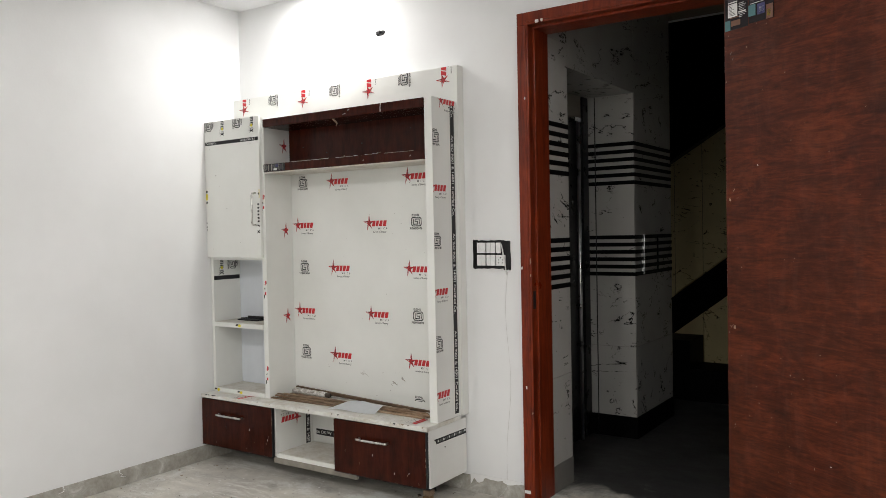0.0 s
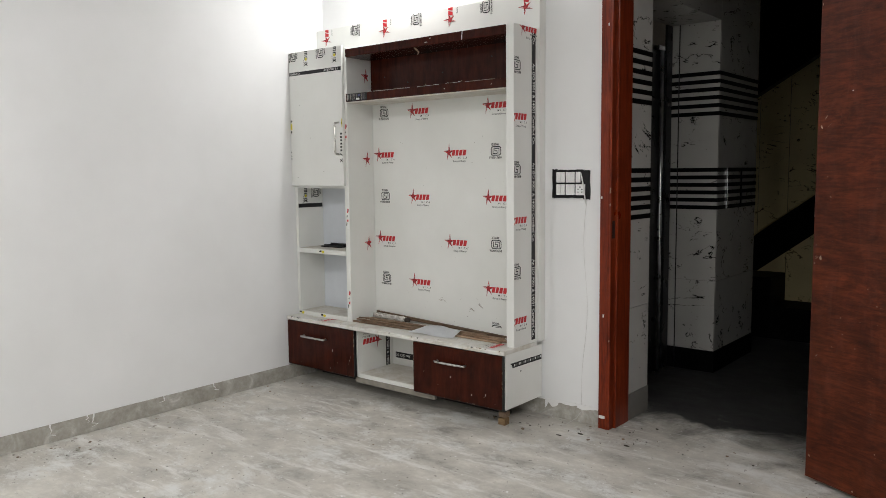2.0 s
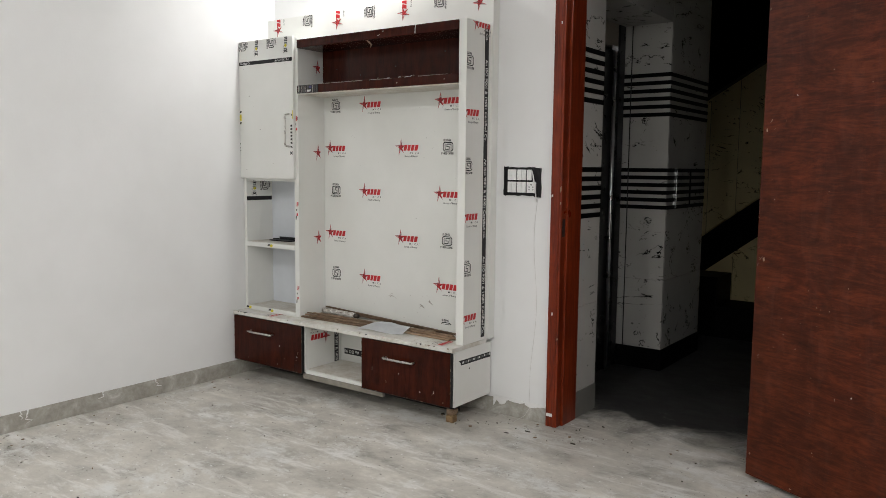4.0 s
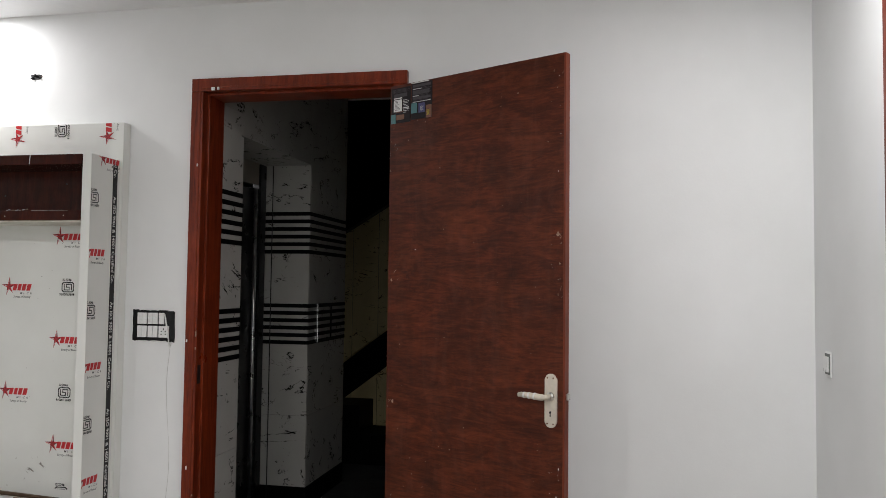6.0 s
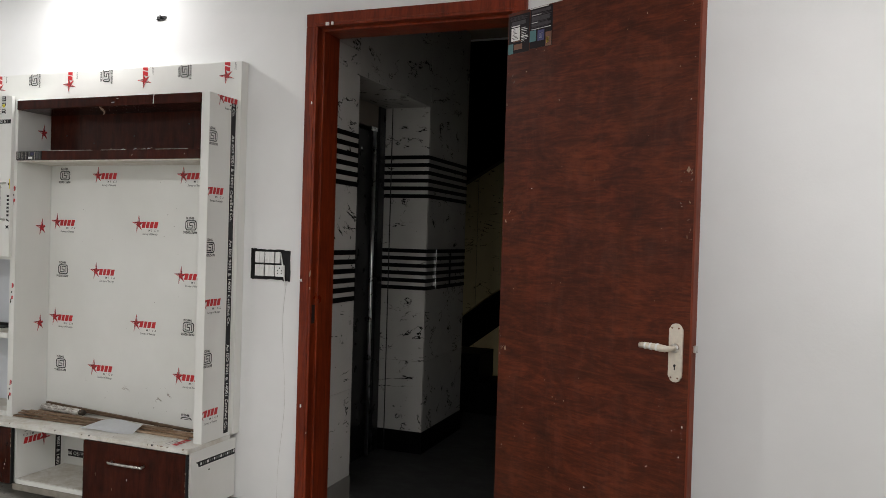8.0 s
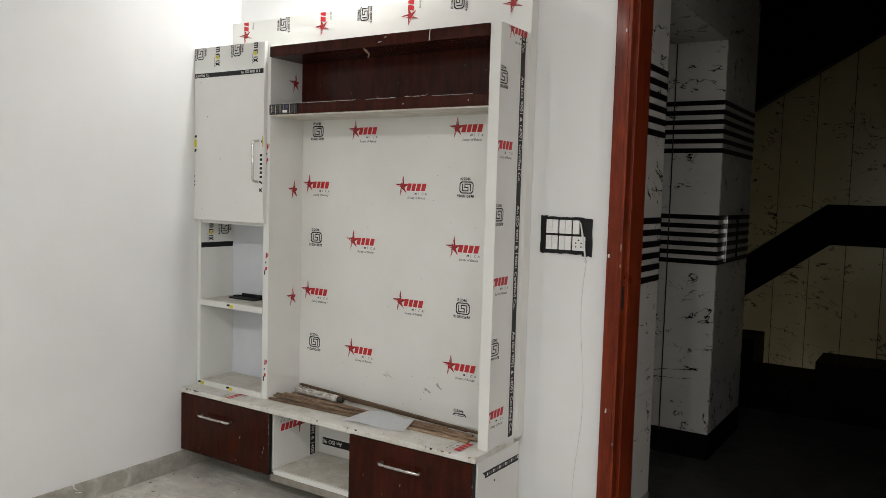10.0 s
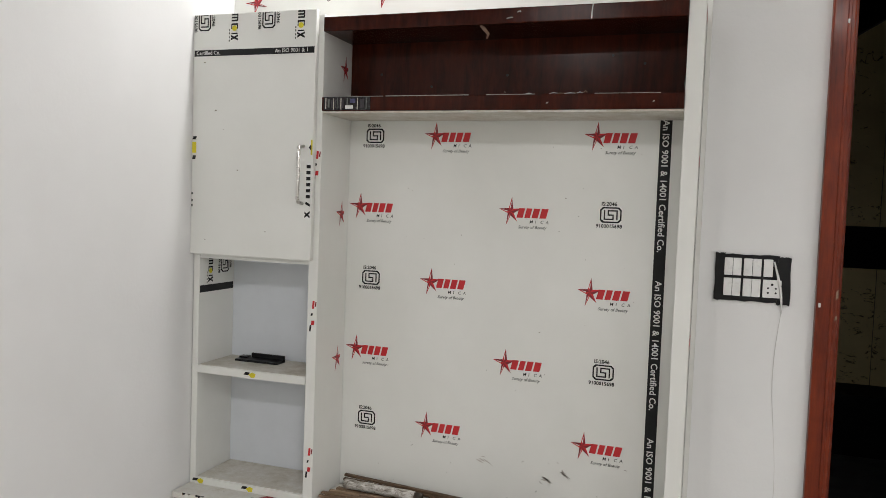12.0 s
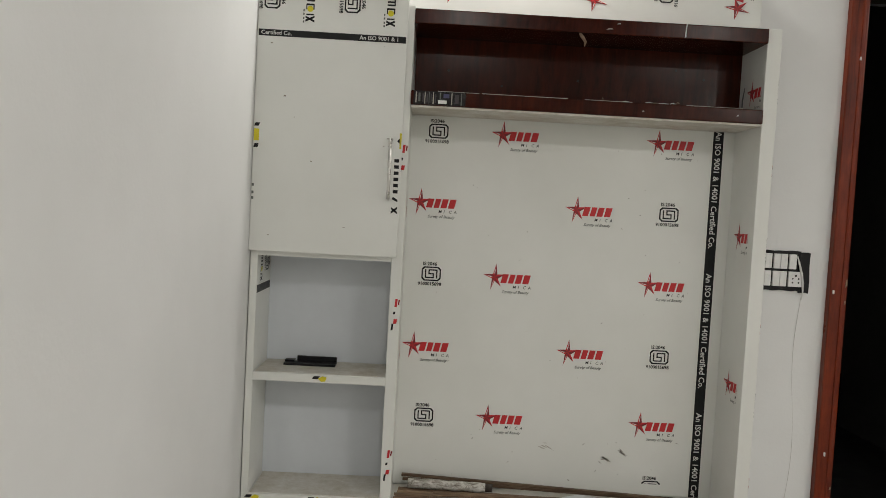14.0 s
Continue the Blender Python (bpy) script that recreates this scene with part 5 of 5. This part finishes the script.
structure("ceiling_lobby", boxes((-2.4, 0.40, NORTH + 0.14, 5.25, LC, LC + 0.12)), LOBBY_CEILING, "lobby ceiling in darkened beige plaster", "ceiling")
structure("ceiling_stair", boxes((-4.75, 0.25, 5.25, SB, SH, SH + 0.1), (-1.7, 0.25, 5.25, 5.30, LC, SH)), CEILING, "stairwell ceiling", "ceiling")

# marble courses and granite bars, one course at a time
BANDS = ((0.950, 1.190), (1.490, 1.740))


def courses(top):
    """Heights of the tile courses and of the six thin bars in each band."""
    tiles, bars = [], []
    edges = [0.115, 0.53, BANDS[0][0], BANDS[0][1], BANDS[1][0], BANDS[1][1], 2.13, top]
    for a, b in zip(edges, edges[1:]):
        if (a, b) in BANDS:
            pitch = (b - a - 0.022) / 5
            for k in range(6):
                bars.append((a + k * pitch, a + k * pitch + 0.022))
            for k in range(5):
                tiles.append((a + k * pitch + 0.022, a + (k + 1) * pitch))
        else:
            tiles.append((a, b))
    return tiles, bars


def clad(wall, spans, top, face, foot=None):
    """Tiles and bars on a wall; face(a, b, z0, z1, proud) gives the box."""
    tiles, bars = courses(top)
    for a, b in spans:
        for z0, z1 in tiles:
            part("tile", boxes(face(a + 0.0006, b - 0.0006, z0 + 0.0006, z1 - 0.0006, 0.0), bevel=0.0008), MARBLE, wall)
        for z0, z1 in bars:
            part("bar", boxes(face(a, b, z0, z1, 0.003), bevel=0.001), GRANITE, wall, "black granite bar")
        part("skirting", boxes(face(a, b, FLOOR, 0.115, 0.004), bevel=0.001), foot or GRANITE, wall, "stone skirting")


clad(lobby_w, [(NORTH + 0.142, 3.53)], LC, lambda a, b, z0, z1, p: (CX - 0.012, CX + p, a, b, z0, z1), LOBBY_SKIRT)
clad(pier, [(CX - 0.58, CX)], LC, lambda a, b, z0, z1, p: (a, b + p, PY - p, PY + 0.0118, z0, z1))
clad(pier, [(PY + 0.013, PE)], LC, lambda a, b, z0, z1, p: (CX - 0.0115, CX + p, a, b, z0, z1))
part("indicator_frame", boxes((CX - 0.001, CX + 0.008, PY + 0.15, PY + 0.40, 0.955, 0.962), (CX - 0.001, CX + 0.008, PY + 0.15, PY + 0.40, 1.183, 1.19), (CX - 0.001, CX + 0.008, PY + 0.393, PY + 0.40, 0.962, 1.183), bevel=0.001), GRANITE, pier, "black frame of an empty panel")
part("indicator_trim", boxes((CX - 0.001, CX + 0.010, PY + 0.140, PY + 0.149, 0.955, 1.19), bevel=0.001), LIFT_STEEL, pier, "steel trim of the panel")

lift = thing("lift_door", (-1.40, 3.98, FLOOR), "closed brushed steel lift door in its frame", "lift door")
part("door_panel", boxes((-1.430, -1.412, 3.60, 3.985, FLOOR, 1.86), bevel=0.002), BLACK_STEEL, lift, "dark polished steel door leaf")
part("door_panel", boxes((-1.426, -1.408, 3.988, 4.345, FLOOR, 1.86), bevel=0.002), BLACK_STEEL, lift, "dark polished steel door leaf")
part("edge_strip", tube([(-1.394, 4.268, FLOOR), (-1.394, 4.268, 1.86)], 0.011, 20), MIRROR_STEEL, lift, "bright steel edge strip", smooth=True)
part("edge_cap", boxes((-1.412, -1.384, 4.20, 4.285, 1.86, 1.885), bevel=0.003), LIFT_STEEL, lift, "bright steel cap")
part("frame_post", boxes((-1.44, -1.400, 4.346, PY - 0.004, FLOOR, LINTEL - 0.002), bevel=0.003), BLACK_STEEL, lift, "polished steel post")
part("frame_post", boxes((-1.44, -1.372, 3.54, 3.598, FLOOR, LINTEL - 0.002), bevel=0.003), BLACK_STEEL, lift, "polished steel post")
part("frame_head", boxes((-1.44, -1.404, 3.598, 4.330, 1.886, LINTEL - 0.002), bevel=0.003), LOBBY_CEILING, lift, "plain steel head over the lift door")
part("edge_rod", tube([(-1.355, PY - 0.010, FLOOR), (-1.355, PY - 0.010, LINTEL - 0.002)], 0.0030, 8), BLACK_STEEL, lift, "thin dark steel trim rod", smooth=True)

# yellow marble panels, the sloping granite band and the black steps
back_wall = bpy.data.objects["wall_stair_back"]
for k in range(16):
    x = -4.55 + k * 0.30
    part("tile", boxes((x + 0.003, x + 0.297, SB - 0.012, SB - 0.0002, PIT, SH - 0.05), bevel=0.001), YELLOW_MARBLE, back_wall)

part("granite_band", slab([(-3.6, -1.0), (-1.08, 0.89), (0.24, 0.89), (0.24, 1.26), (-1.12, 1.26), (-4.1, -0.975), (-4.1, -1.0)], SB - 0.032, SB - 0.0125), GRANITE, back_wall, "black granite stair band, sloping up to a landing")
stair = thing("staircase", (-1.0, 5.0, FLOOR), "black granite stair beside the yellow wall", "stairs")
for x0, x1, y0, y1, z1 in ((-1.68, -1.15, 5.60, 5.95, 0.42), (-1.15, -0.80, 5.60, 5.95, 0.215), (-0.80, 0.245, 5.60, 5.95, 0.33)):
    part("step", boxes((x0, x1, y0, y1, PIT, z1), bevel=0.004), GRANITE, stair)
part("parapet", slab([(-3.2, 1.04), (-3.2, 2.7), (-0.45, 4.5), (0.2, 4.5), (0.2, 3.13)], 7.44, 7.56), GRANITE, stair, "dark sloping parapet of the upper flight")

# ---- chips and dust on the floor ----
rng = random.Random(33)
deb = bmesh.new()
for i in range(150):
    r = rng.random()
    if r < 0.15:
        x, y = rng.uniform(-1.50, -0.35), NORTH - abs(rng.gauss(0, 0.10)) - 0.015
    elif r < 0.6:
        x, y = WEST + 0.02 + abs(rng.gauss(0, 0.15)), rng.uniform(0.8, 2.8)
    else:
        x, y = rng.uniform(WEST + 0.1, 0.3), rng.uniform(1.0, 3.1)
    s = rng.uniform(0.0015, 0.005) * (1.5 if r < 0.35 else 1.0)
    b = bmesh.new()
    bmesh.ops.create_icosphere(b, subdivisions=1, radius=s)
    for f in b.faces:
        f.material_index = rng.randrange(3) if i % 3 == 0 else 0
    mi = rng.choice((0, 0, 1, 2))
    for f in b.faces:
        f.material_index = mi
    for v in b.verts:
        v.co = Vector((v.co.x * rng.uniform(0.8, 1.8), v.co.y * rng.uniform(0.7, 1.3), v.co.z * 0.45)) * rng.uniform(0.8, 1.2)
    join(deb, b, Matrix.Translation((x, y, FLOOR + s * 0.3)) @ Matrix.Rotation(rng.uniform(0, 6), 4, "Z"))
for i in range(70):
    k = i % 5
    if k == 0:
        x, y = -1.28 + rng.gauss(0, 0.10), 3.00 + rng.gauss(0, 0.05)
    elif k == 1:
        x, y = -1.02 + rng.gauss(0, 0.07), 3.17 + rng.gauss(0, 0.07)
    elif k == 2:
        x, y = rng.uniform(-1.75, -1.40), rng.uniform(2.78, 3.08)
    elif k == 3:
        x, y = rng.uniform(-0.95, 0.35), rng.uniform(2.5, 3.3)
    else:
        x, y = rng.uniform(WEST + 0.1, -0.6), rng.uniform(1.3, 2.9)
    if x < -1.62 and y > 2.98 or (x < -1.08 and y > NORTH - 0.03):
        continue
    n, s, lift = rng.randrange(4, 7), rng.choice((0.0025, 0.003, 0.004, 0.006, 0.012)) * (0.6 if k == 4 else 1.0), rng.uniform(0.001, 0.004)
    off = rng.uniform(0, 6)
    ring = [(x + s * rng.uniform(0.5, 1.3) * math.cos(off + a * 6.283 / n), y + s * rng.uniform(0.2, 0.6) * math.sin(off + a * 6.283 / n)) for a in range(n)]
    up = [deb.verts.new((px, py, FLOOR + lift + rng.uniform(0, 0.003))) for px, py in ring]
    dn = [deb.verts.new((px, py, FLOOR + 0.0004)) for px, py in ring]
    faces = [deb.faces.new(up)] + [deb.faces.new((dn[a], dn[(a + 1) % n], up[(a + 1) % n], up[a])) for a in range(n)]
    mi = rng.choice((3, 3, 3, 1, 0, 2))
    for f in faces:
        f.material_index = mi
tagged(part("debris", deb, (SKIRT, STRIP_WOOD, SMUDGE, FLAKE), None, at=(-1, 2.5, FLOOR)), "scattered plaster chips and wood crumbs on the floor", "debris", "", "stuff")
